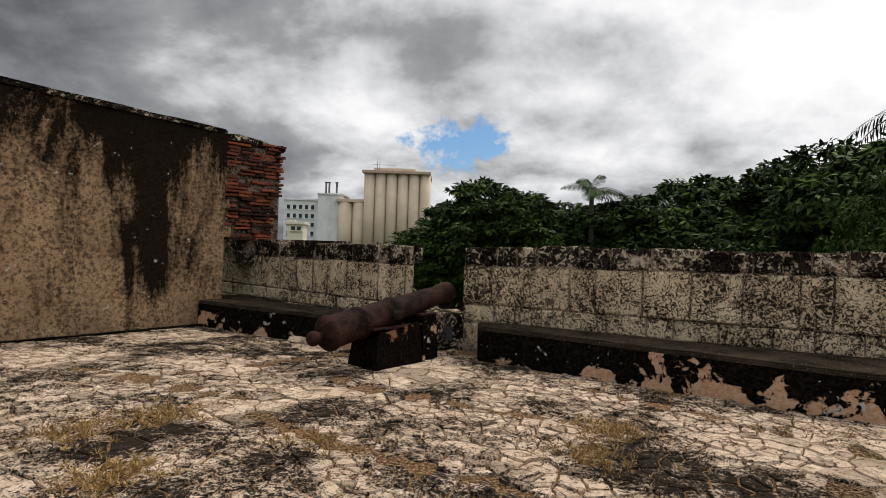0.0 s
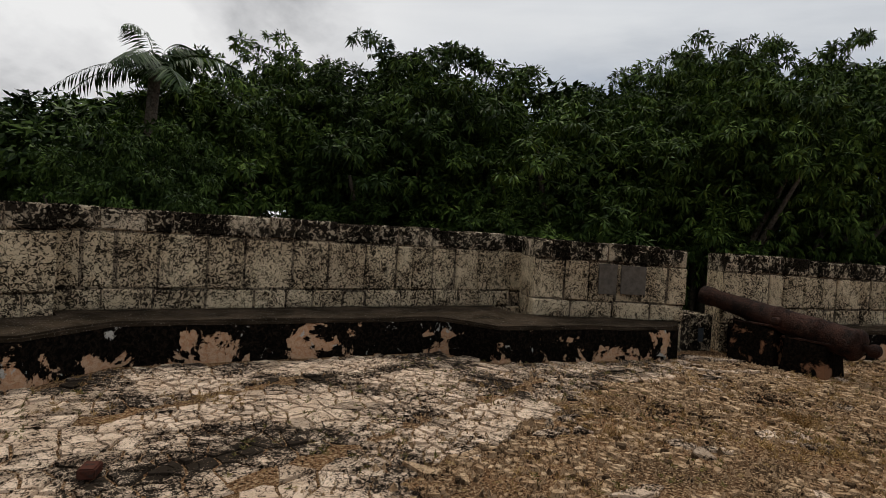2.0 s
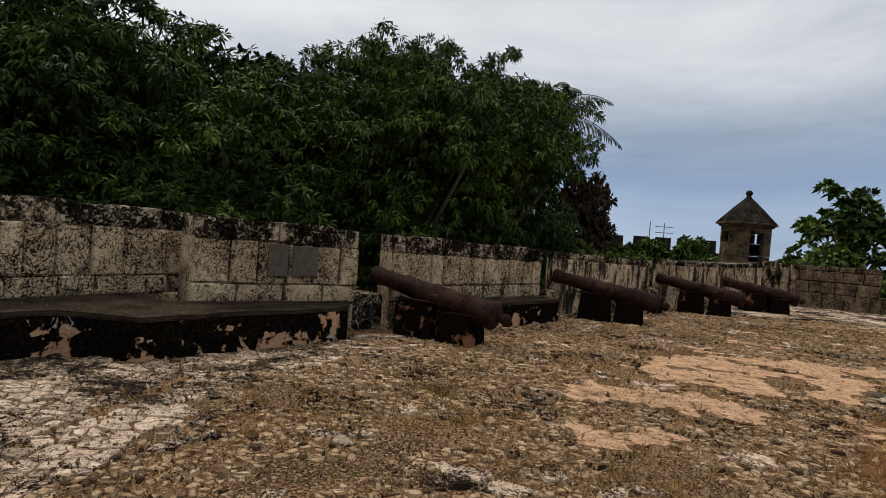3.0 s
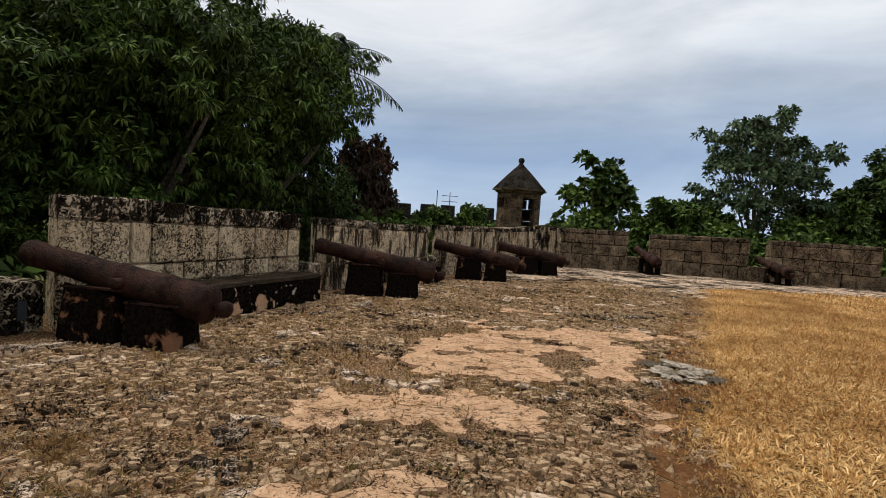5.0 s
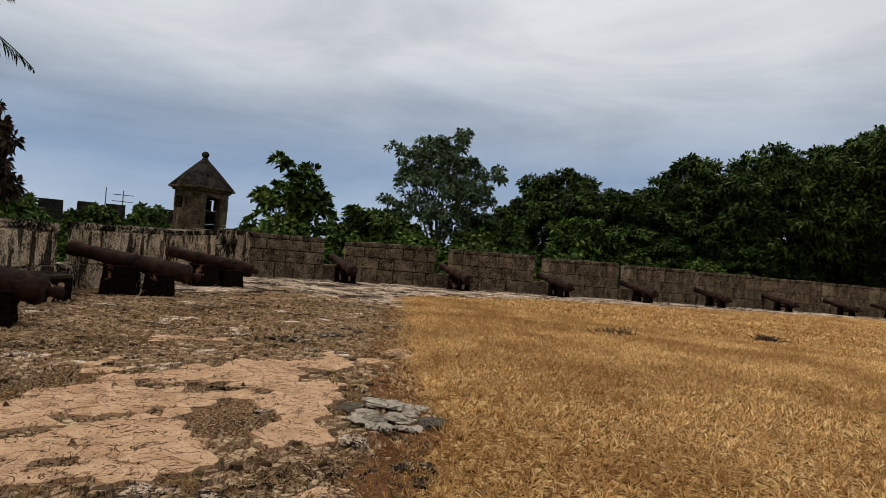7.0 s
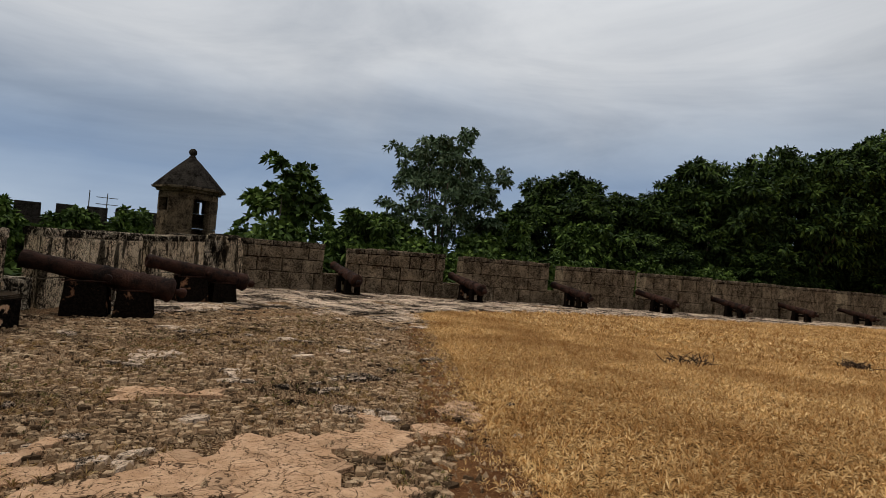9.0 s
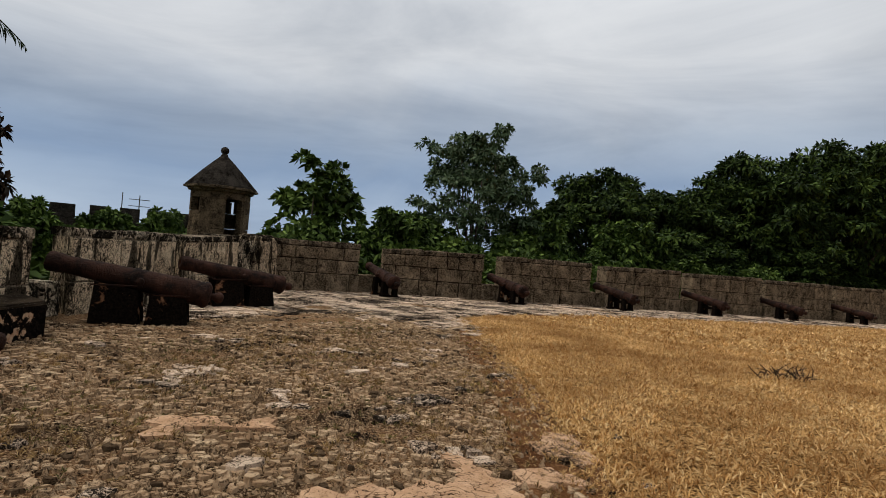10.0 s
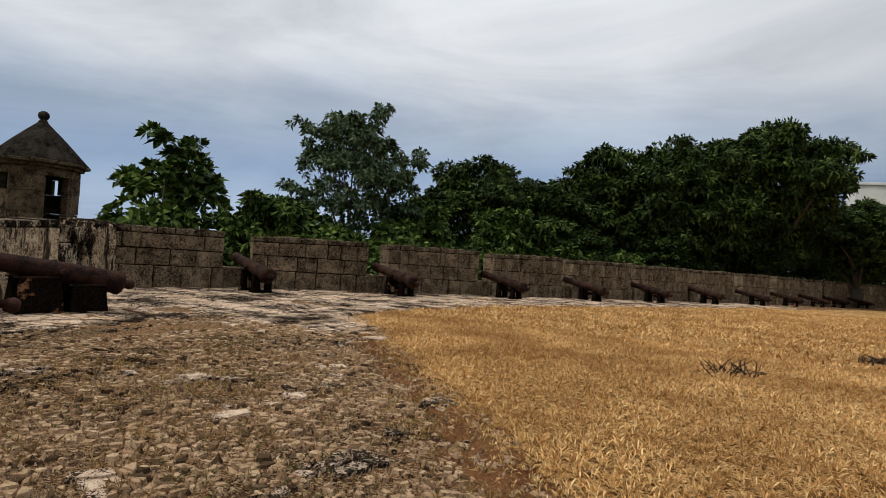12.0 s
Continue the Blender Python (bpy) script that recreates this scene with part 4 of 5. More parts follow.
def leaf_arrays(P, A, n, length, width, droop, spread, rng, fold=0.25, facing=0.0):
    """n leaves round each point P with axis A: a folded blade of four corners each."""
    k = len(P)
    P2 = np.repeat(P, n, 0)
    A2 = np.repeat(A, n, 0)
    D = unit(A2 * (1 - spread) + unit(rng.normal(size=(k * n, 3))) * spread + np.array([0, 0, -droop]))
    S = unit(np.cross(D, unit(rng.normal(size=(k * n, 3))) * (1 - facing) + A2 * facing))
    U = np.cross(S, D)
    ln = (length * rng.uniform(0.7, 1.2, (k * n, 1)))
    w = ln * width
    base = P2 + D * ln * 0.08
    mid = base + D * ln * 0.5 + U * ln * 0.06
    tip = base + D * ln + np.array([0, 0, -1]) * ln * 0.18
    V = np.stack([base, mid + S * w - U * w * fold, tip, mid - S * w - U * w * fold], 1).reshape(-1, 3)
    return V


def quads_mesh(name, V, mat, parent=None, label=""):
    me = bpy.data.meshes.new(name)
    n = len(V) // 4
    me.vertices.add(len(V))
    me.vertices.foreach_set("co", V.astype(np.float32).ravel())
    me.loops.add(n * 4)
    me.loops.foreach_set("vertex_index", np.arange(n * 4, dtype=np.int32))
    me.polygons.add(n)
    me.polygons.foreach_set("loop_start", np.arange(0, n * 4, 4, dtype=np.int32))
    me.polygons.foreach_set("loop_total", np.full(n, 4, dtype=np.int32))
    me.materials.append(mat)
    me.update(calc_edges=True)
    ob = new(name, me)
    ob.parent = parent
    if label:
        tagged(ob, label)
    return ob


def limb(bm, pts, r0, r1, n=7):
    """A tapered tube along points."""
    rings = []
    for i, p in enumerate(pts):
        p = Vector(p)
        q = Vector(pts[min(i + 1, len(pts) - 1)]) - Vector(pts[max(i - 1, 0)])
        rot = q.to_track_quat("Z", "Y").to_matrix()
        r = r0 + (r1 - r0) * i / (len(pts) - 1)
        rings.append([bm.verts.new(p + rot @ Vector((r * math.cos(2 * math.pi * j / n), r * math.sin(2 * math.pi * j / n), 0))) for j in range(n)])
    for a, b in zip(rings, rings[1:]):
        for j in range(n):
            bm.faces.new((a[j], a[(j + 1) % n], b[(j + 1) % n], b[j]))
    bm.faces.new(rings[-1])


def broadleaf(name, label, category, seed, height, radius, z_low, lobes, per, leaves, length, width, droop, mat, flat=1.0, lobe_r=(1.2, 1.9), inner=0.35, spread=0.62, girth=0.038, dome=12, dome_r=0.34):
    rng = np.random.RandomState(seed)
    r = random.Random(seed)
    t = empty(name)
    tagged(t, label, category)
    zc, hz = (height + z_low) / 2, (height - z_low) / 2
    C, R = [], []
    for i in range(lobes):
        v = unit(rng.normal(size=3))
        if v[2] < -0.5:
            v[2] *= -0.4
        lr = rng.uniform(*lobe_r)
        k = rng.uniform(0.72, 1.02)
        C.append([v[0] * (radius - lr * 0.75) * k, v[1] * (radius - lr * 0.75) * k, zc + v[2] * (hz - lr * 0.75 * flat) * k])
        R.append(lr)
    C, R = np.array(C), np.array(R)
    P, A = [], []
    for c, lr in zip(C, R):
        # twig ends gathered in small domes over the lobe, with dark gaps between them
        n_dome = max(3, per // dome)
        d = unit(rng.normal(size=(n_dome, 3)))
        d[:, 2] = np.where(d[:, 2] < -0.30, -d[:, 2], d[:, 2])
        C2 = c + d * lr * rng.uniform(0.72, 1.05, (n_dome, 1)) * np.array([1, 1, flat])
        e = unit(rng.normal(size=(n_dome, dome, 3)))
        e[:, :, 2] = np.abs(e[:, :, 2]) * 0.8
        P.append((C2[:, None] + e * (dome_r * lr * rng.uniform(0.6, 1.2, (n_dome, 1, 1)))).reshape(-1, 3))
        A.append(unit(e * 0.9 + d[:, None] * 0.4 + np.array([0, 0, 0.35])).reshape(-1, 3))
    m = int(lobes * per * inner)
    d = unit(rng.normal(size=(m, 3))) * np.cbrt(rng.uniform(0.05, 0.75, (m, 1)))
    P.append(d * np.array([radius, radius, hz]) * 0.85 + np.array([0, 0, zc]))
    A.append(unit(d + np.array([0, 0, 0.2])))
    P, A = np.concatenate(P), np.concatenate(A)
    quads_mesh("crown", leaf_arrays(P, A, leaves, length, width, droop, spread, rng, facing=0.6), mat, t)
    bm = bmesh.new()
    fork = Vector((r.uniform(-0.2, 0.2), r.uniform(-0.2, 0.2), max(z_low * 0.9, 0.8)))
    limb(bm, [(0, 0, -0.2), (r.uniform(-0.1, 0.1), r.uniform(-0.1, 0.1), fork.z * 0.5), fork], height * girth, height * girth * 0.68, 9)
    for i in range(0, lobes, max(1, lobes // 9)):
        e = Vector(C[i])
        mid = fork.lerp(e, 0.5) + Vector((r.uniform(-0.3, 0.3), r.uniform(-0.3, 0.3), r.uniform(0, 0.4)))
        limb(bm, [fork, mid, e], height * girth * 0.42, height * girth * 0.1, 6)
    part("trunk", bm, M_BARK, t, smooth=True)
    return t


def palm(label, seed, height, fronds, flen, mat):
    rng = np.random.RandomState(seed)
    r = random.Random(seed)
    t = empty("palm_tree")
    tagged(t, label, "palm tree")
    bm = bmesh.new()
    limb(bm, [(0, 0, -0.2), (0.08, 0.03, height * 0.35), (0.02, 0.1, height * 0.7), (0, 0, height)], 0.24, 0.13, 10)
    part("trunk", bm, M_BARK, t, smooth=True)
    for i in range(fronds):
        az, el = i * 2.4 + r.uniform(-0.2, 0.2), r.choice((r.uniform(0.15, 0.7), r.uniform(0.7, 1.1), r.uniform(1.1, 1.5)))
        L = flen * r.uniform(0.8, 1.1)
        h = np.array([math.cos(az), math.sin(az), 0.0])
        s = np.linspace(0, 1, 40)[:, None]
        curve = h * (math.cos(el) * L * s + 0.25 * L * s * s * math.sin(el)) + np.array([0, 0, 1.0]) * (math.sin(el) * L * s - L * 0.62 * s ** 2.2) + np.array([0, 0, height])
        tang = unit(np.gradient(curve, axis=0))
        side = unit(np.cross(tang, np.array([0, 0, 1.0])))
        V = []
        for sg in (-1, 1):
            ln = flen * 0.30 * np.sin(np.pi * np.clip(s * 0.86 + 0.12, 0, 1)) + 0.05
            d = unit(side * sg + tang * 0.55 + np.array([0, 0, -0.75]) + rng.normal(size=curve.shape) * 0.14)
            b = curve
            w = tang * flen * 0.0105
            V.append(np.stack([b - w, b + d * ln * 0.5 - w * 1.2 + np.array([0, 0, 0.02]), b + d * ln + np.array([0, 0, -0.06]), b + d * ln * 0.45 + w * 1.2], 1).reshape(-1, 3))
        rib = np.array([0, 0, 0.025])
        V.append(np.stack([curve[:-1] - side[:-1] * 0.025, curve[1:] - side[1:] * 0.018, curve[1:] + side[1:] * 0.018 + rib, curve[:-1] + side[:-1] * 0.025 + rib], 1).reshape(-1, 3))
        quads_mesh("frond", np.concatenate(V), mat, t)
    return t


def at(x, y, s=1.0, turn=0.0, z=-3.6, sz=None):
    return pose(x, y, z, 0, 0, turn) @ Matrix.Diagonal((s, s, sz or s, 1))


ML = "dense dark green mango tree with drooping leaves"
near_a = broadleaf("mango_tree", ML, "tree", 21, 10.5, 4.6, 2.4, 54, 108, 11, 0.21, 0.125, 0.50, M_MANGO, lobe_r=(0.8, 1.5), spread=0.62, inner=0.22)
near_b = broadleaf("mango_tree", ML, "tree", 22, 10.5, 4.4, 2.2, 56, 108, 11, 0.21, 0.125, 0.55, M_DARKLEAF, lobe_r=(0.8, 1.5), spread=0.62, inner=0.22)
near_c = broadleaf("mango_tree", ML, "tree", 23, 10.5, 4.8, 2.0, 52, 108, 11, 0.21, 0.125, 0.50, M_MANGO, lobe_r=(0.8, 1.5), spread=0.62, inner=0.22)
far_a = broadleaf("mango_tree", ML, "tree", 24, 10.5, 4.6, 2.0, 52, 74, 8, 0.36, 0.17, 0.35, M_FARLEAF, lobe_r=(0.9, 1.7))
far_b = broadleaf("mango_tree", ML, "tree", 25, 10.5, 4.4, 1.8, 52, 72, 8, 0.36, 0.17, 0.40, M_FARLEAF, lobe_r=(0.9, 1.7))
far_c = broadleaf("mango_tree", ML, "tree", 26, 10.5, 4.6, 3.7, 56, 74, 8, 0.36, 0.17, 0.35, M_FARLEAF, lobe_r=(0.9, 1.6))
# x, y, top above the terrace, spread, turn, kind
WOOD = [(14.6, 11.6, 6.3, 0.95, 20, 0), (15.8, 7.8, 6.6, 1.0, 80, 1), (16.8, 3.6, 6.0, 1.0, 140, 2), (17.8, -0.2, 6.8, 0.86, 200, 0), (19.6, -2.6, 7.6, 0.85, 300, 2), (21.5, -4.8, 3.2, 0.7, 40, 1), (14.4, 3.6, 2.6, 0.7, 10, 2), (13.6, 8.0, 2.2, 0.7, 50, 1), (9.2, 10.4, 3.3, 0.52, 90, 1),
        (15.5, 18.0, 5.2, 1.05, 60, 3), (21.5, 11.5, 7.6, 1.2, 100, 4), (23.5, 5.0, 7.3, 1.25, 160, 3), (24.5, 0.0, 7.8, 1.1, 10, 4),
        (17.5, 25.0, 6.3, 1.2, 190, 3), (13.0, 28.5, 5.2, 1.25, 230, 4), (8.6, 31.5, 4.0, 1.15, 280, 3), (3.4, 30.5, 4.8, 1.15, 330, 4), (0.6, 33.0, 2.2, 1.05, 15, 3), (1.6, 41.0, 3.6, 1.2, 75, 4), (7.0, 38.0, 3.6, 1.25, 135, 3),
        (-0.2, -70.0, 16.6, 1.70, 90, 5), (6.9, -64.8, 14.0, 1.62, 150, 3), (13.5, -57.5, 11.4, 1.5, 210, 4), (19.0, -53.5, 8.0, 1.25, 270, 3), (23.5, -47.5, 8.8, 1.3, 330, 4), (-10.3, -80.0, 10.4, 1.6, 30, 5), (-20.0, -96.0, 12.0, 1.8, 66, 5), (-36.0, -118.0, 12.4, 2.0, 120, 5), (1.9, -71.8, 8.8, 1.32, 45, 3), (-16.6, -117.5, 11.3, 2.0, 75, 3), (-4.5, -90.0, 9.0, 1.5, 75, 4), (-26.0, -140.0, 12.0, 2.2, 100, 4), (11.5, -57.0, 5.2, 1.1, 10, 3), (9.0, -64.0, 5.6, 1.1, 80, 4), (5.0, -73.5, 6.0, 1.1, 150, 3), (16.6, -49.5, 4.6, 1.05, 220, 4)]
kinds = (near_a, near_b, near_c, far_a, far_b, far_c)
first = {}
for x, y, top, s, turn, k in WOOD:
    m = at(x, y, s, turn, -3.6, (top + 3.6) / 10.4)
    if k in first:
        copy_thing(kinds[k], m)
    else:
        first[k] = m
for k, m in first.items():
    kinds[k].matrix_world = m

bush = broadleaf("shrub", "low bright green bush behind the parapet", "shrub", 31, 4.2, 2.3, 0.3, 16, 60, 8, 0.30, 0.2, 0.2, M_BRIGHTLEAF, lobe_r=(0.6, 1.0))
SHRUBS = [(53.5, -19.5, 1.50, 10), (51.0, -24.5, 1.45, 70), (49.5, -28.5, 1.52, 140), (56.0, -16.0, 1.50, 200), (19.8, -7.0, 1.15, 0), (23.4, -18.2, 1.22, 80), (25.4, -27.0, 1.3, 150), (15.0, -41.5, 1.35, 200), (19.0, -31.5, 1.2, 280), (21.0, -24.6, 1.15, 330), (11.5, -47.0, 1.35, 20), (8.6, 9.6, 1.12, 66), (11.6, 6.2, 1.1, 120), (14.6, 1.6, 1.15, 170), (21.6, -25.6, 1.30, 15), (19.6, -29.6, 1.28, 100), (24.6, -19.8, 1.34, 50), (26.5, -30.5, 1.55, 33), (23.0, -32.5, 1.45, 260), (17.0, -35.0, 1.25, 140)]
for x, y, s, turn in SHRUBS[1:]:
    copy_thing(bush, at(x, y, s, turn))
bush.matrix_world = at(*SHRUBS[0])
brown = broadleaf("withered_tree", "withered tree with brown drooping leaves", "tree", 33, 8.6, 2.3, 2.6, 16, 55, 8, 0.36, 0.2, 0.5, M_BROWNLEAF, lobe_r=(0.6, 1.0))
brown.matrix_world = at(24.2, -8.15, 0.62, 0, -3.6, 0.97)
bigleaf = broadleaf("almond_tree", "broad-leaved green tree with glossy upright rosettes", "tree", 34, 8.9, 2.2, 3.2, 34, 9, 9, 0.44, 0.24, -0.12, M_BRIGHTLEAF, lobe_r=(0.25, 0.6), inner=0.10, spread=0.7, girth=0.020, dome=3, dome_r=0.5)
bigleaf.matrix_world = at(29.3, -24.1, 1.10, 60, -3.6, 1.04)
feather = broadleaf("feathery_tree", "tall airy tree with fine grey-green leaflets", "tree", 35, 12.4, 4.2, 4.0, 40, 45, 9, 0.34, 0.20, 0.10, M_GREYLEAF, flat=0.5, lobe_r=(0.8, 1.5), inner=0.22, spread=0.8, girth=0.016)
feather.matrix_world = at(25.6, -33.9, 1.05, 0, -3.6, 1.02)
small = broadleaf("mango_sapling", "small rounded green tree behind the far wall", "tree", 36, 7.4, 2.4, 1.8, 20, 60, 8, 0.36, 0.18, 0.3, M_MANGO, lobe_r=(0.7, 1.1))
small.matrix_world = at(25.6, -26.0, 1.0, 0)
copy_thing(small, at(22.5, -36.0, 1.1, 90))
copy_thing(small, at(18.3, -40.5, 1.15, 200))

royal = palm("tall palm tree with drooping feathery fronds", 41, 11.2, 20, 3.3, M_PALM)
copy_thing(royal, at(25.0, -6.62, 0.93, 130))
slender = palm("slender palm tree with arching feathery fronds", 42, 8.3, 12, 1.9, M_PALM)
copy_thing(slender, at(7.6, 29.0, 0.96, 200))
slender.matrix_world = at(10.3, 11.2, 1.0, 60)
royal.matrix_world = at(27.5, -5.2, 1.0, 0)



# ---------------------------------------------------------------- far buildings
def ring_house(name, label, category, x0, x1, y0, y1, z1, mat, windows=(), roof=None):
    """A plain house with walls, roof slab and windows set in its side towards the fort."""
    h = empty(name, pose((x0 + x1) / 2, y0, -3.6))
    tagged(h, label, category)
    w, d, hh = x1 - x0, y1 - y0, z1 + 3.6
    part("wall", box(bmesh.new(), (0, d / 2, hh / 2), (w, d, hh), None, 0.05), mat, h)
    part("roof", box(bmesh.new(), (0, d / 2, hh + 0.3), (w + 0.8, d + 0.8, 0.6), None, 0.08), roof or mat, h)
    for u, z, ww, wh in windows:
        bm = box(bmesh.new(), (u, -0.06, z + 3.6), (ww, 0.12, wh), None, 0.0)
        win = part("window", bm, M_DARKGLASS, h, "dark window")
        part("sill", box(bmesh.new(), (u, -0.2, z + 3.6 - wh / 2 - 0.12), (ww + 0.5, 0.4, 0.22)), mat, win)
    return h


silo = empty("grain_silo", pose(-17.4, 200, -5.7))
tagged(silo, "tall beige concrete grain silo block with fluted cylinders", "silo")
part("core", box(bmesh.new(), (0.5, 12, 15.5), (21, 20, 31), None, 0.1), M_SILO, silo)
for k in range(6):
    part("silo_cylinder", lathe(bmesh.new(), [(1.95, 0), (1.95, 31.2)], 20, Matrix.Translation((-9.3 + k * 3.95, 2.0, 0))), M_SILO, silo, smooth=True)
for k in range(3):
    part("silo_cylinder", lathe(bmesh.new(), [(1.95, 0), (1.95, 31.2)], 20, Matrix.Translation((-9.8, 6 + k * 4.2, 0))), M_SILO, silo, smooth=True)
part("cornice", box(bmesh.new(), (0.3, 11, 31.7), (24.0, 23.5, 1.0), None, 0.1), M_SILOTOP, silo)
part("head_house", box(bmesh.new(), (-1.0, 12, 33.0), (15, 12, 1.8), Matrix.Translation((0, 0, 0)), 0.1), M_SILO, silo)
for u in (-6.4, -7.2):
    part("mast", lathe(bmesh.new(), [(0.12, 32), (0.06, 37.5)], 6, Matrix.Translation((u, 6, 0))), M_METAL, silo)
part("rail", box(bmesh.new(), (-4.0, 0.2, 34.2), (8, 0.1, 0.12)), M_METAL, silo)

low = empty("storage_silo", pose(-32.6, 205, -7.8))
tagged(low, "pair of low beige storage silos beside the tall block", "silo")
for k in range(2):
    part("silo_cylinder", lathe(bmesh.new(), [(2.6, 0), (2.6, 23.0)], 20, Matrix.Translation((-3.0 + k * 5.2, 0, 0))), M_SILO, low, smooth=True)
part("roof", box(bmesh.new(), (-0.4, 1, 23.6), (11.5, 7, 1.1), None, 0.1), M_SILO, low)
ring_house("mill_building", "white mill building with a flat roof", "building", -45.8, -37.0, 206, 220, 17.8, M_WHITEWALL, roof=M_WHITEWALL)
ring_house("mill_annex", "pale grey mill annex with rows of windows", "building", -58.5, -46.2, 208, 222, 15.6, M_WHITEWALL,
           [(-4.5 + 2.2 * i, 3.6 + 3.2 * j, 1.1, 1.5) for i in range(5) for j in range(4)])
vent = empty("roof_vent", pose(-41, 213, 17.6))
tagged(vent, "small grey vents on the mill roof", "vent")
for u in (-3.4, -2.2, 0.6):
    part("stack", lathe(bmesh.new(), [(0.35, 0.5), (0.35, 5.0), (0.6, 5.2), (0.6, 5.6)], 10, Matrix.Translation((u, 0, 0))), M_METAL, vent)
cab = ring_house("cream_cabin", "cream painted cabin with two dark windows", "building", -33.0, -29.6, 120, 124, 4.5, M_CREAM, [(-0.35, 3.7, 0.85, 0.8), (0.85, 3.7, 0.85, 0.8)])
part("lamp_bar", box(bmesh.new(), (-0.8, 1.0, 8.85), (1.6, 0.5, 0.35), None, 0.08), M_CREAM, cab)
ring_house("white_house", "distant white house above the trees", "building", -36.0, -29.0, -168, -160, 24.0, M_WHITEWALL)

# crenellated rampart beyond the guns, with two aerials
RAMP0, RAMP1 = Vector((61.0, -12.0)), Vector((51.0, -33.5))
rd = (RAMP1 - RAMP0).normalized()
ramp_ang = math.atan2(rd.y, rd.x)
mr = Matrix.Translation(((RAMP0.x + RAMP1.x) / 2, (RAMP0.y + RAMP1.y) / 2, 0)) @ Matrix.Rotation(ramp_ang, 4, "Z")
rl = (RAMP1 - RAMP0).length
rampart = tagged(part("wall_rampart", box(bmesh.new(), (0, 0, -0.8), (rl, 1.2, 5.6), mr, 0.03), M_ROOF), "dark distant rampart with square merlons", "wall", kind="structure")
u, rq = -rl / 2 + 0.5, random.Random(12)
while u < rl / 2 - 0.5:
    w = rq.uniform(1.2, 1.6)
    part("merlon", box(bmesh.new(), (u + w / 2, 0, 2.5 + rq.uniform(-0.05, 0.05)), (w, 0.8, 1.15), mr, 0.04, 0.97), M_ROOF, rampart)
    u += w + rq.uniform(0.6, 1.1)
for x, y, h, bars in ((112.0, -57.0, 11.6, (9.6, 10.8)), (112.5, -54.2, 11.8, ())):
    a = empty("aerial", pose(x, y, -3.6, 0, 0, 60))
    tagged(a, "thin metal aerial mast with cross bars" if bars else "thin bare metal aerial mast", "aerial")
    part("mast", lathe(bmesh.new(), [(0.12, 0), (0.08, h)], 8), M_METAL, a)
    for z in bars:
        part("bar", box(bmesh.new(), (0, 0, z), (3.4, 0.12, 0.12)), M_METAL, a)


# ---------------------------------------------------------------- small features on the walls
def face_patch(face, u, z, w, h, mat, name, label, out=0.03):
    a, b = Vector(face[0]), Vector(face[1])
    d = (b - a).normalized()
    n = Vector((-d.y, d.x))
    if n.dot(Vector((0.7, 0.7))) > 0:
        n = -n
    p = a + d * u + n * out
    m = Matrix.Translation((p.x, p.y, z)) @ Matrix.Rotation(math.atan2(d.y, d.x), 4, "Z")
    bm = box(bmesh.new(), (0, 0, 0), (w, 0.02, h), m, 0.004)
    return tagged(part(name, bm, mat), label, "repair", kind="structure")


face_patch(FACE_D, 1.05, 0.98, 0.26, 0.42, M_GREYPLASTER, "trim_patch_1", "smooth grey cement repair on the parapet")
face_patch(FACE_D, 1.42, 0.98, 0.36, 0.40, M_GREYPLASTER, "trim_patch_2", "smooth grey cement repair on the parapet")
# dark plates on the sill faces stand in for the shade inside slots
for k, (p, q) in enumerate(SILLS[:3]):
    face_patch((Vector(p) + Vector(OUT_L) * 0.12, Vector(q) + Vector(OUT_L) * 0.12), (Vector(q) - Vector(p)).length * 0.62, 0.24, 0.09, 0.2, M_DARKGLASS, "trim_drain_%d" % (k + 1), "dark plate drawn as the shaded inside of a drain slot in the embrasure sill", 0.024)


# ---------------------------------------------------------------- loose stones, twigs and weeds
def rock(r, x, y, s, mat, label, z=0.0, group="", flat=1.0):
    bm = bmesh.new()
    bmesh.ops.create_icosphere(bm, subdivisions=2, radius=1.0)
    k = (r.uniform(0.7, 1.3), r.uniform(0.7, 1.3), r.uniform(0.35, 0.6))
    o = Vector((r.uniform(0, 50), r.uniform(0, 50), 0))
    for v in bm.verts:
        f = 1 + 0.5 * (noise.noise(v.co * 1.1 + o)) + 0.15 * noise.noise(v.co * 4 + o)
        v.co = Vector((v.co.x * k[0] * f * s, v.co.y * k[1] * f * s, (max(-0.5, min(0.55, v.co.z * f)) + 0.5) * k[2] * s * flat))
    ob = part("loose_stone", bm, mat)
    ob.matrix_world = pose(x, y, z, 0, 0, r.uniform(0, 360))
    return tagged(ob, label, "stone", group)


rs = random.Random(17)
for k in range(34):
    a, q = rs.uniform(0, 2 * math.pi), math.sqrt(rs.random())
    rock(rs, 7.28 + math.cos(a) * q * 0.40, -6.22 + math.sin(a) * q * 0.34, rs.uniform(0.035, 0.12), M_HEAP, "grey broken stone in a low heap by the lawn", 0.012 + 0.03 * (1 - q), "heap of broken stones", 0.62)
for x, y, s in ((7.05, -5.55, 0.09), (9.05, -9.3, 0.05), (8.7, -9.0, 0.05), (6.0, -2.6, 0.05), (4.9, 1.0, 0.03), (8.2, -8.1, 0.05)):
    rock(rs, x, y, s, M_PAVE, "single pale loose stone on the terrace")
rock(rs, -1.86, 7.98, 0.13, M_PAVE, "round white stone leaning below the short bench")
bm = box(bmesh.new(), (0, 0, 0.05), (0.13, 0.09, 0.06), None, 0.008)
bb = part("broken_brick", bm, M_BRICK)
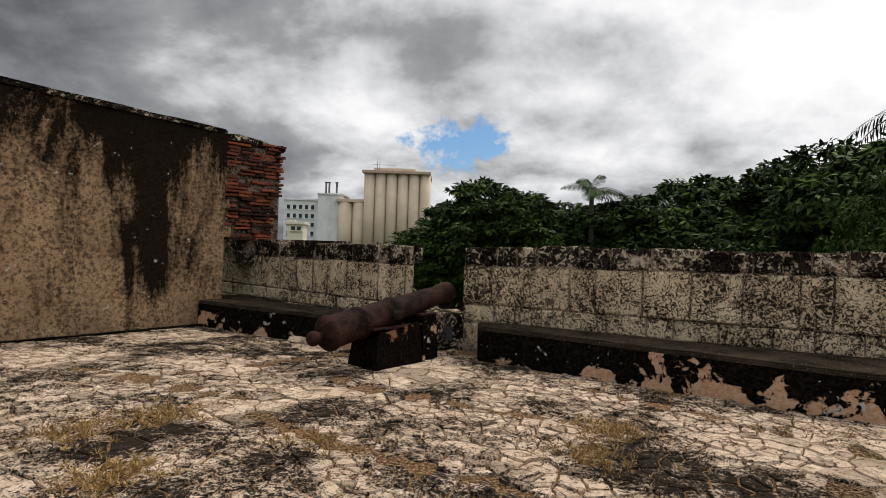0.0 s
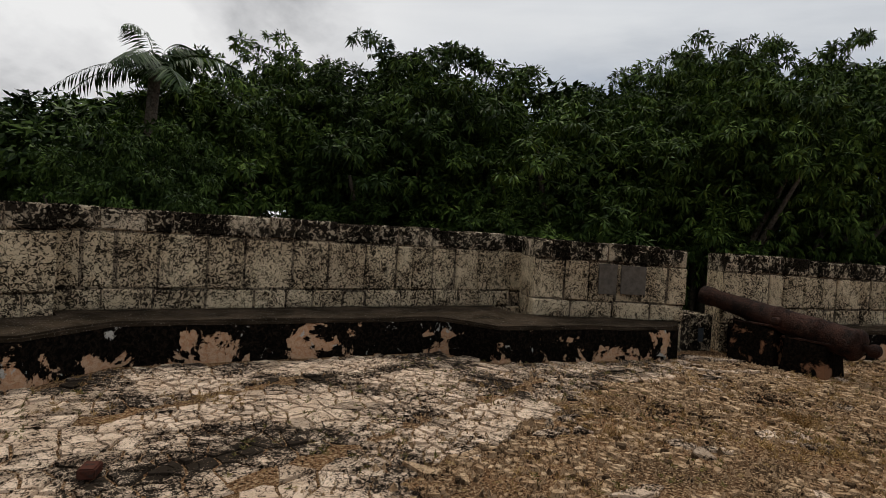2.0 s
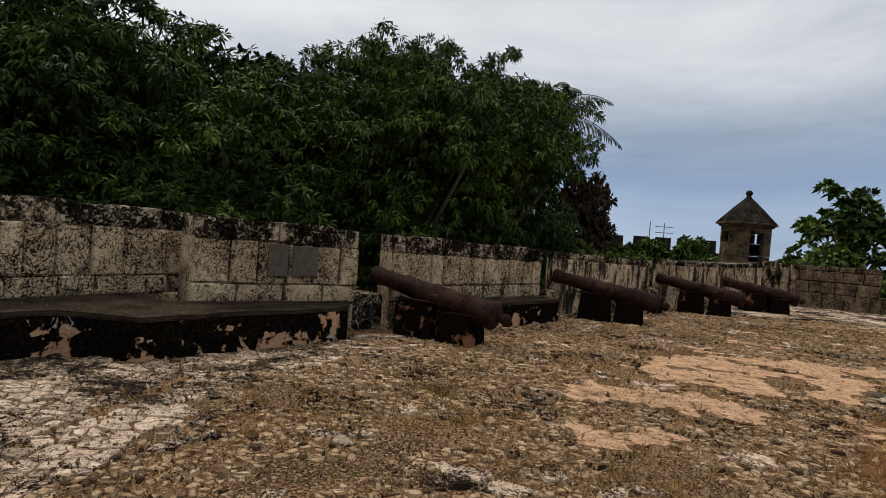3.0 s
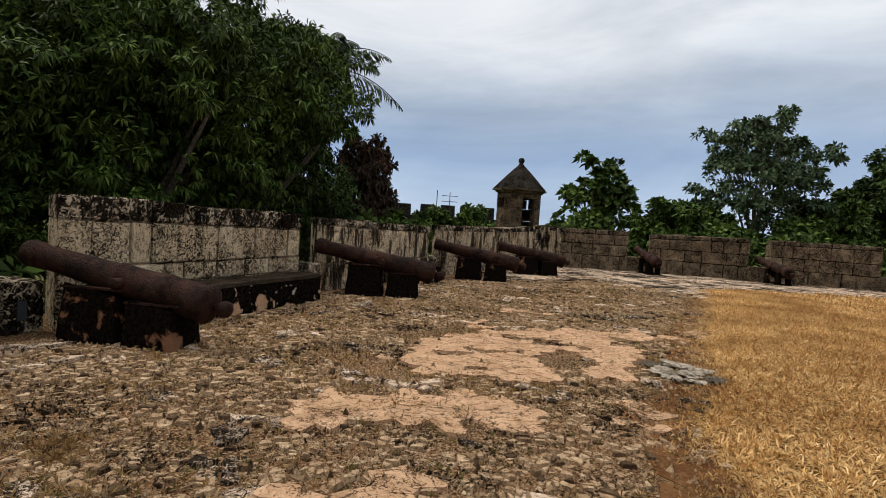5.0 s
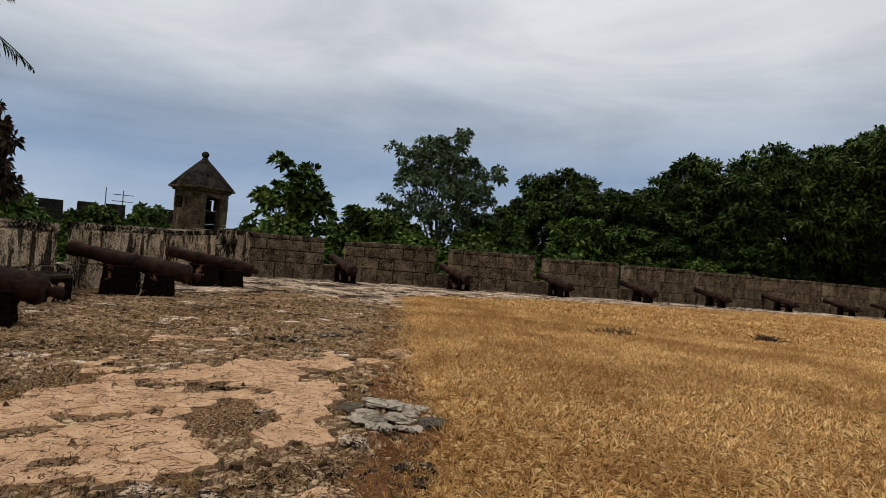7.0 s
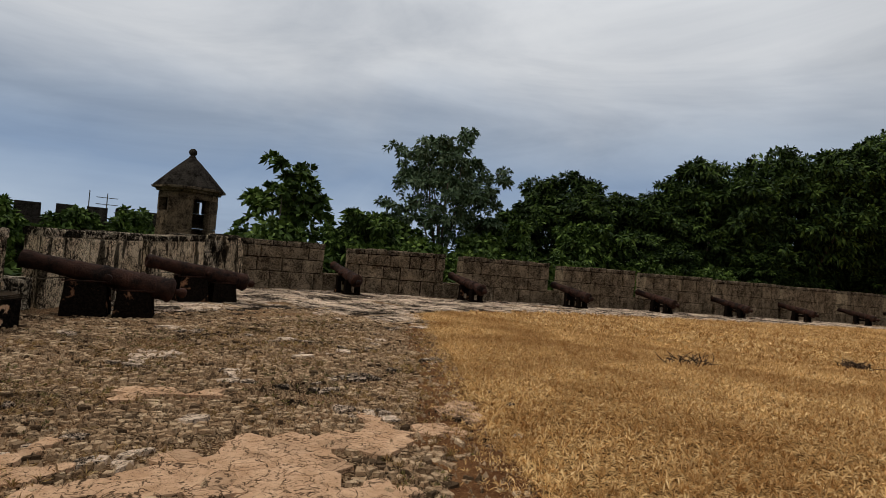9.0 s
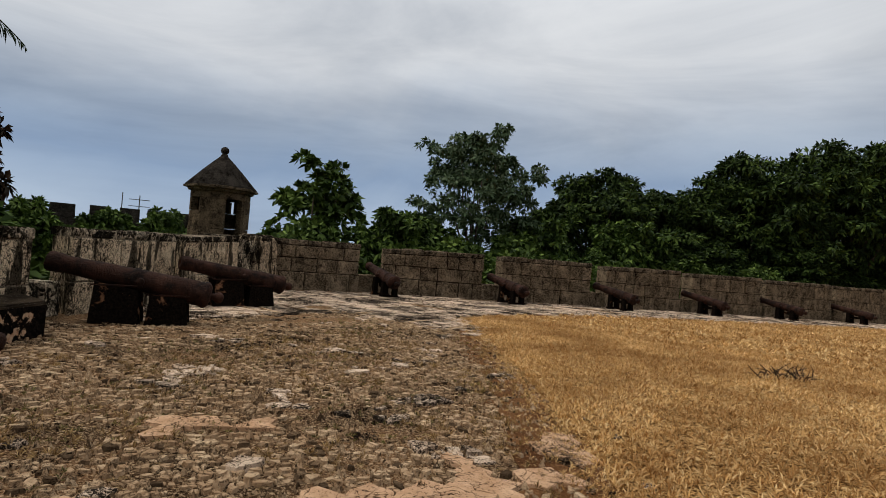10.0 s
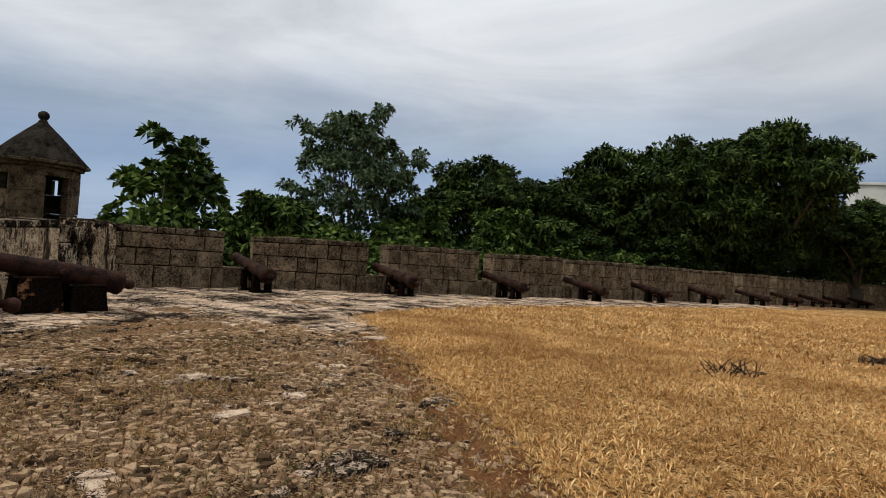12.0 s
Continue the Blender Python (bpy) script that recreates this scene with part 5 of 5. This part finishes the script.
bb.matrix_world = pose(3.22, 3.02, 0, 0, 0, 35)
tagged(bb, "broken red brick lying on the paving", "brick")


def twigs(name, label, x, y, n, spread, h, seed, mat):
    r = random.Random(seed)
    bm = bmesh.new()
    for i in range(n):
        a = r.uniform(0, 6.28)
        p = Vector((math.cos(a) * spread * r.random(), math.sin(a) * spread * r.random() * 0.5, 0))
        e = p + Vector((r.uniform(-0.3, 0.3), r.uniform(-0.2, 0.2), h * r.uniform(0.2, 1.0)))
        limb(bm, [p, p.lerp(e, 0.5) + Vector((r.uniform(-0.05, 0.05), r.uniform(-0.05, 0.05), 0.03)), e], 0.010, 0.003, 5)
    ob = part(name, bm, mat)
    ob.matrix_world = pose(x, y, 0, 0, 0, 60)
    return tagged(ob, label, "twigs")


twigs("dry_twigs", "dry brown twigs sticking out of the lawn", 7.85, -13.95, 46, 0.55, 0.22, 3, M_BROWNLEAF)
twigs("dry_twigs", "low heap of dark dry twigs on the lawn", 5.45, -17.1, 60, 0.5, 0.14, 4, M_BROWNLEAF)


def inside_point(poly, x, y):
    res, (x0, y0) = False, poly[-1]
    for x1, y1 in poly:
        if (y0 > y) != (y1 > y) and x < (x1 - x0) * (y - y0) / (y1 - y0) + x0:
            res = not res
        x0, y0 = x1, y1
    return res


# long joints of the old slabs
JOINTS = [((-3.2, 5.4), (-0.9, 7.4)), ((-4.0, 6.2), (-1.9, 5.2)), ((-0.9, 5.9), (0.5, 5.0), (1.4, 4.7)), ((-1.7, 5.2), (-1.2, 4.4), (0.7, 3.3)), ((1.6, 5.9), (3.6, 3.9), (5.6, 3.4)), ((2.0, 2.6), (4.6, 2.0), (7.0, 1.4))]


def on_joint(x, y, w=0.05):
    p = Vector((x, y))
    for line in JOINTS:
        for a, b in zip(line, line[1:]):
            a, b = Vector(a), Vector(b)
            k = min(1.0, max(0.0, (p - a).dot(b - a) / (b - a).length_squared))
            if (a.lerp(b, k) - p).length < w + 0.03 * noise.noise(Vector((x * 3, y * 3, 1))):
                return True
    return False


INNER = [(-9.74, 2.22), (-3.88, 9.15), (-0.95, 7.51), (-0.36, 7.54), (0.32, 7.69), (0.6, 7.1), (3.99, 4.9), (4.85, 5), (7.51, 2.82), (7.41, 2), (9.19, 0.07), (9.8, -0.03), (9.8, -0.96), (12.36, -3.82), (13.15, -3.85),
         (16.2, -7.55), (16.75, -8.3), (18.3, -10.8), (20.0, -13.5), (20.85, -14.8), (20.5, -18.6), far(58.65, 0.07), far(97.73, 0.07), (-30, -90), (-11.8, -2.97)]
SCREED = [[(8.46, -3.25), (8.74, -3.79), (9.54, -4.39), (10.01, -5.58), (10.19, -7.06), (9.5, -8.2), (8.9, -7.6), (8.24, -6.66), (7.24, -5.32), (7.31, -4.61), (7.71, -3.87)],
          [(7.17, -2.19), (7.54, -2.49), (7.41, -3.42), (6.77, -4.09), (6.36, -3.75), (6.81, -2.86), (6.66, -2.05)],
          [(6.47, -4.41), (6.46, -4.9), (5.99, -4.91), (6.04, -4.55)],
          [(11.03, -6.38), (11.17, -6.7), (10.9, -7.1), (10.6, -7.35), (10.61, -6.71)],
          [(8.94, -6.92), (9.42, -7.68), (9.13, -8.7), (8.61, -8.43), (8.63, -7.1), (8.2, -6.43), (8.57, -6.03)],
          [(10.14, -5.32), (10.28, -5.65), (9.78, -5.46), (9.67, -5.2)], [(6.21, -1.76), (5.96, -2.75), (5.53, -2.48), (5.61, -1.89)]]
SC0 = [(8.46, -3.27), (8.72, -3.8), (9.3, -4.39), (9.5, -5.4), (9.7, -6.3), (9.1, -7.2), (8.15, -6.5), (7.2, -5.3), (7.28, -4.6), (7.71, -3.87)]
HOLLOW = [(8.38, -5.1), (8.37, -5.6), (7.85, -5.69), (7.5, -5.09), (7.86, -4.9)]


# ---------------------------------------------------------------- cracked paving
def cells(pts):
    """Voronoi cells of plan points: a list of (centre, corners)."""
    V, E, F, *_ = delaunay_2d_cdt([Vector(p) for p in pts], [], [], 0, 1e-5)
    tri = np.array([list(f) for f in F])
    P = np.array([(v.x, v.y) for v in V])
    A, B, C = P[tri[:, 0]], P[tri[:, 1]], P[tri[:, 2]]
    D = 2 * (A[:, 0] * (B[:, 1] - C[:, 1]) + B[:, 0] * (C[:, 1] - A[:, 1]) + C[:, 0] * (A[:, 1] - B[:, 1]))
    D = np.where(np.abs(D) < 1e-9, 1e-9, D)
    a2, b2, c2 = (A ** 2).sum(1), (B ** 2).sum(1), (C ** 2).sum(1)
    O = np.stack([(a2 * (B[:, 1] - C[:, 1]) + b2 * (C[:, 1] - A[:, 1]) + c2 * (A[:, 1] - B[:, 1])) / D,
                  (a2 * (C[:, 0] - B[:, 0]) + b2 * (A[:, 0] - C[:, 0]) + c2 * (B[:, 0] - A[:, 0])) / D], 1)
    around = [[] for _ in P]
    for i, t3 in enumerate(tri):
        for v in t3:
            around[v].append(i)
    res = []
    for i, ts in enumerate(around):
        if len(ts) < 4:
            continue
        o = O[ts]
        if np.abs(o - P[i]).max() > 1.2:
            continue
        ang = np.arctan2(o[:, 1] - P[i, 1], o[:, 0] - P[i, 0])
        res.append((P[i], o[np.argsort(ang)]))
    return res


def ragged(poly, cuts, amp):
    """The corners of a cell with its sides cut and bent; cells that share a side bend it alike."""
    pts = []
    for i in range(len(poly)):
        a, b = poly[i], poly[(i + 1) % len(poly)]
        for j in range(cuts):
            q = a + (b - a) * (j / cuts)
            u, v = Vector((q[0] * 2.2, q[1] * 2.2, 4.0)), Vector((q[0] * 14, q[1] * 14, 8.0))
            pts.append(q + amp * np.array([2.0 * noise.noise(u) + 0.8 * noise.noise(v), 2.0 * noise.noise(u + Vector((0, 0, 9))) + 0.8 * noise.noise(v + Vector((0, 0, 9)))]))
    return np.array(pts)


def patchy_points(x0, x1, y0, y1, step, seed):
    """Points dense where the paving has gone to pieces and sparse where whole slabs are left."""
    rng = np.random.RandomState(seed)
    p = spread_points(x0, x1, y0, y1, step, seed, 0.0)
    keep = [rng.uniform() < 0.10 + 0.55 * min(1.0, max(0.0, 0.45 + 1.6 * noise.noise(Vector((x * 0.75, y * 0.75, 61.0))))) for x, y in p]
    return p[np.array(keep)]


def spread_points(x0, x1, y0, y1, step, seed, drop=0.25, jit=0.48):
    rng = np.random.RandomState(seed)
    X, Y = np.meshgrid(np.arange(x0, x1, step), np.arange(y0, y1, step))
    p = np.stack([X.ravel(), Y.ravel()], 1)
    p = p + rng.uniform(-jit, jit, p.shape) * step
    return p[rng.uniform(size=len(p)) > drop]


def stone_geometry(c, poly, gap, h, r, tilt=0.03):
    """One flat stone: its worn top and its sides."""
    q = []
    for v in poly:
        d = c - v
        L = np.hypot(*d)
        q.append(v + d * min(gap / max(L, 1e-6), 0.6))
    n = len(q)
    tx, ty = r.uniform(-tilt, tilt), r.uniform(-tilt, tilt)
    g = gz(c[1])
    h += g
    V = [(p[0], p[1], g - 0.012) for p in q]
    for p in q:
        d = c - p
        e = p + d * min(0.010 / max(np.hypot(*d), 1e-6), 0.4)
        V.append((e[0], e[1], h + tx * (e[0] - c[0]) + ty * (e[1] - c[1])))
    F = [tuple(range(n, 2 * n))] + [(i, (i + 1) % n, n + (i + 1) % n, n + i) for i in range(n)]
    return V, F


def light_zone(x, y):
    return y > 1.25 - max(0.0, x - 5.5) * 0.42 + 0.7 * noise.noise(Vector((x * 0.6, y * 0.6, 2.0)))


def lay(name, pts, test, gap, hmin, hmax, mat, label, single=None, seed=1, cuts=1, amp=0.0, tilt=0.03, piece="paving_stone"):
    r = random.Random(seed)
    VV, FF, count = [], [], 0
    for c, poly in cells(pts):
        if not test(c[0], c[1]):
            continue
        if cuts > 1 or amp:
            poly = ragged(poly, cuts, amp)
            c = poly.mean(0)
        V, F = stone_geometry(c, poly, gap * r.uniform(0.6, 1.7), r.uniform(hmin, hmax), r, tilt)
        if single and count < 290 and single(c[0], c[1]):
            mesh_object(piece, V, F, mat, FLOOR)
            count += 1
            continue
        o = len(VV)
        VV += V
        FF += [tuple(i + o for i in f) for f in F]
    if VV:
        tagged(mesh_object(name, VV, FF, mat), label, "paving", kind="stuff")


def free(x, y, margin=0.0):
    return inside_point(INNER, x, y)


def ok_light(x, y):
    return free(x, y) and light_zone(x, y) and noise.noise(Vector((x * 1.3, y * 1.3, 7.0))) < 0.80 and not on_joint(x, y)


def pale(x, y):
    return noise.noise(Vector((x * 1.5, y * 1.5, 31.0))) + 0.5 * noise.noise(Vector((x * 5, y * 5, 33.0))) > 0.40


def ok_rubble(x, y):
    if not free(x, y) or light_zone(x, y) or inside_point(LAWN, x, y):
        return False
    if ok_screed(x, y) or inside_point(HOLLOW, x, y) or pale(x, y):
        return False
    if inside_point(BORDER, x, y) and noise.noise(Vector((x * 5, y * 5, 9.0))) > -0.12:
        return False
    return noise.noise(Vector((x * 1.1, y * 1.1, 3.0))) < 0.30 and noise.noise(Vector((x * 7, y * 7, 4.0))) < 0.35


def ok_far(x, y):
    return free(x, y) and not inside_point(LAWN, x, y) and noise.noise(Vector((x * 0.8, y * 0.8, 5.0))) < 0.42


lay("paving_light", patchy_points(-7, 10.2, 0.0, 9.6, 0.088, 1), ok_light, 0.0045, 0.006, 0.024, M_PAVE, "pale cracked lime paving of many irregular stones",
    lambda x, y: 1.0 < x < 3.6 and 2.6 < y < 4.4, 1, 3, 0.020, 0.04)
def ok_screed(x, y):
    if inside_point(HOLLOW, x, y) or noise.noise(Vector((x * 1.7, y * 1.7, 21.0))) + 0.30 * noise.noise(Vector((x * 5.5, y * 5.5, 31.0))) > 0.24:
        return False
    qx, qy = x + 0.22 * noise.noise(Vector((x * 2.6, y * 2.6, 41.0))), y + 0.22 * noise.noise(Vector((x * 2.6, y * 2.6, 51.0)))
    return any(inside_point(p, qx, qy) for p in [SC0] + SCREED[1:])


lay("screed", spread_points(5.0, 11.6, -9.2, -1.4, 0.125, 6, 0.30), ok_screed, -0.011, 0.0265, 0.0280, M_SCREED, "broken remains of an orange lime screed", lambda x, y: True, 6, piece="screed_piece")
lay("paving_rubble", spread_points(3.4, 16.0, -13.2, 1.5, 0.052, 2, 0.40), ok_rubble, 0.0050, -0.008, 0.030, M_RUBBLE, "eroded grey-brown paving of small broken stones", None, 2, 1, 0.008, 0.09)
lay("paving_pale", spread_points(3.4, 15.5, -13.5, 1.5, 0.12, 8, 0.4), lambda x, y: pale(x, y) and free(x, y) and not light_zone(x, y) and not inside_point(LAWN, x, y) and not ok_screed(x, y), 0.008, 0.006, 0.034, M_PAVE, "scattered pale flat stones in the eroded terrace", None, 8, 3, 0.022, 0.08)
lay("paving_far", spread_points(12.0, 20.8, -25, -8.5, 0.24, 3, 0.4), lambda x, y: ok_far(x, y) and (y < -13.0 or x > 15.8), 0.014, 0.008, 0.03, M_PAVE, "pale flat paving stones before the far wall", None, 3, 3, 0.05)
lay("paving_back", spread_points(-8.0, 3.8, -3.2, 1.9, 0.15, 9, 0.35), lambda x, y: free(x, y) and not light_zone(x, y) and not inside_point(BORDER, x, y) and x < 3.6, 0.010, 0.004, 0.026, M_RUBBLE, "eroded paving behind the gun platform", None, 9, 2, 0.02, 0.06)
lay("paving_far_strip", spread_points(-2, 17.5, -52, -24.9, 0.42, 4, 0.35), ok_far, 0.02, 0.008, 0.03, M_PAVE, "strip of pale paving stones along the far guns", None, 4)


# ---------------------------------------------------------------- gravel, weeds and dry grass
def scatter(test, x0, x1, y0, y1, n, seed):
    rng = np.random.RandomState(seed)
    p = np.stack([rng.uniform(x0, x1, n), rng.uniform(y0, y1, n)], 1)
    keep = inside(INNER, p[:, 0], p[:, 1]) & test(p[:, 0], p[:, 1])
    return p[keep], rng


def in_lawn(X, Y):
    return inside(LAWN, X, Y)


def off_lawn(X, Y):
    return ~inside(LAWN, X, Y)


# gravel: small four-sided chips
p, rng = scatter(off_lawn, 3.0, 13.5, -12.5, 2.0, 34000, 5)
n = len(p)
s = rng.uniform(0.006, 0.022, n) * (1 + (rng.uniform(size=n) > 0.95))
ang = rng.uniform(0, 6.28, n)
V = np.zeros((n, 5, 3))
for j in range(4):
    a = ang + j * math.pi / 2 + rng.uniform(-0.4, 0.4, n)
    V[:, j, 0], V[:, j, 1], V[:, j, 2] = p[:, 0] + np.cos(a) * s, p[:, 1] + np.sin(a) * s, -0.002
V[:, 4, 0], V[:, 4, 1], V[:, 4, 2] = p[:, 0] + rng.uniform(-0.3, 0.3, n) * s, p[:, 1] + rng.uniform(-0.3, 0.3, n) * s, s * rng.uniform(0.9, 1.6, n) + 0.008
base = (np.arange(n) * 5)[:, None, None]
F = (np.array([[0, 1, 4], [1, 2, 4], [2, 3, 4], [3, 0, 4]])[None] + base).reshape(-1, 3)
tagged(mesh_object("gravel", V.reshape(-1, 3), F, M_RUBBLE), "small loose stone chips on the eroded terrace", "gravel", kind="stuff")


def tufts(name, P, rng, blades, length, mat, label, lean=0.55, width=0.045):
    A = np.tile(np.array([0, 0, 1.0]), (len(P), 1))
    P3 = np.concatenate([P, np.zeros((len(P), 1))], 1)
    fall = np.repeat(-0.0173 * np.maximum(0.0, -14.0 - P[:, 1]), blades)[:, None]
    Vv = leaf_arrays(P3, A, blades, length, width, -0.25, lean, rng, 0.1)
    Vv = Vv.reshape(-1, 4, 3)
    Vv[:, :, 2] = np.abs(Vv[:, :, 2]) + 0.004 + fall
    ob = quads_mesh(name, Vv.reshape(-1, 3), mat)
    return tagged(ob, label, "grass", kind="stuff")


p, rng = scatter(in_lawn, 1.0, 16.0, -17.0, -2.2, 62000, 6)
tufts("dry_grass_near", p, rng, 5, 0.080, M_STRAW, "short golden dry grass blades of the lawn", 0.55, 0.06)
p, rng = scatter(in_lawn, -14.0, 15.0, -46.0, -16.0, 26000, 7)
tufts("dry_grass_far", p, rng, 4, 0.13, M_STRAW, "short golden dry grass farther over the lawn", 0.62, 0.10)

edge = []
rE = random.Random(29)
for (x0, y0), (x1, y1) in zip(LAWN[1:10], LAWN[2:11]):
    for _ in range(int(math.hypot(x1 - x0, y1 - y0) * 260)):
        k = rE.random()
        off = rE.gauss(0.0, 0.17)
        edge.append((x0 + (x1 - x0) * k + off * 0.77, y0 + (y1 - y0) * k + off * 0.64))
tufts("dry_grass_edge", np.array(edge), np.random.RandomState(12), 5, 0.048, M_STRAW, "ragged fringe of dry grass along the lawn", 0.62, 0.06)

# weeds: clumps in the cracks
r5 = random.Random(23)
clumps = [(-2.44, 4.08, 110), (-2.04, 4.54, 110), (1.5, 4.54, 120), (1.25, 3.91, 110), (-1.8, 3.34, 120), (-0.74, 4.03, 40), (3.22, 4.6, 16), (4.75, 3.58, 22), (3.84, 4.2, 12), (4.4, 4.9, 14), (6.4, 1.6, 12), (5.6, 0.4, 20), (7.0, -0.9, 60), (6.2, -1.0, 40)]
PD = [(x + r5.gauss(0, 0.16), y + r5.gauss(0, 0.16)) for x, y, k in clumps for _ in range(k)]
for _ in range(6500):
    x, y = r5.uniform(3.5, 14.0), r5.uniform(-12.0, 1.0)
    if free(x, y) and not inside_point(LAWN, x, y) and noise.noise(Vector((x * 0.9, y * 0.9, 11.0))) > -0.04 and not inside_point(SC0, x, y):
        PD.append((x, y))
tufts("dry_weeds", np.array(PD), np.random.RandomState(8), 13, 0.062, M_DRYWEED, "dry brown weeds growing in the cracks", 0.7, 0.05)
PG = []
for _ in range(5200):
    x, y = r5.uniform(3.0, 15.0), r5.uniform(-12.5, 5.0)
    if free(x, y) and not inside_point(LAWN, x, y) and noise.noise(Vector((x * 0.7, y * 0.7, 17.0))) > 0.05 and not inside_point(SC0, x, y):
        PG.append((x, y))
tufts("green_weeds", np.array(PG), np.random.RandomState(9), 9, 0.045, M_WEED, "low olive green weeds among the stones", 0.75, 0.08)
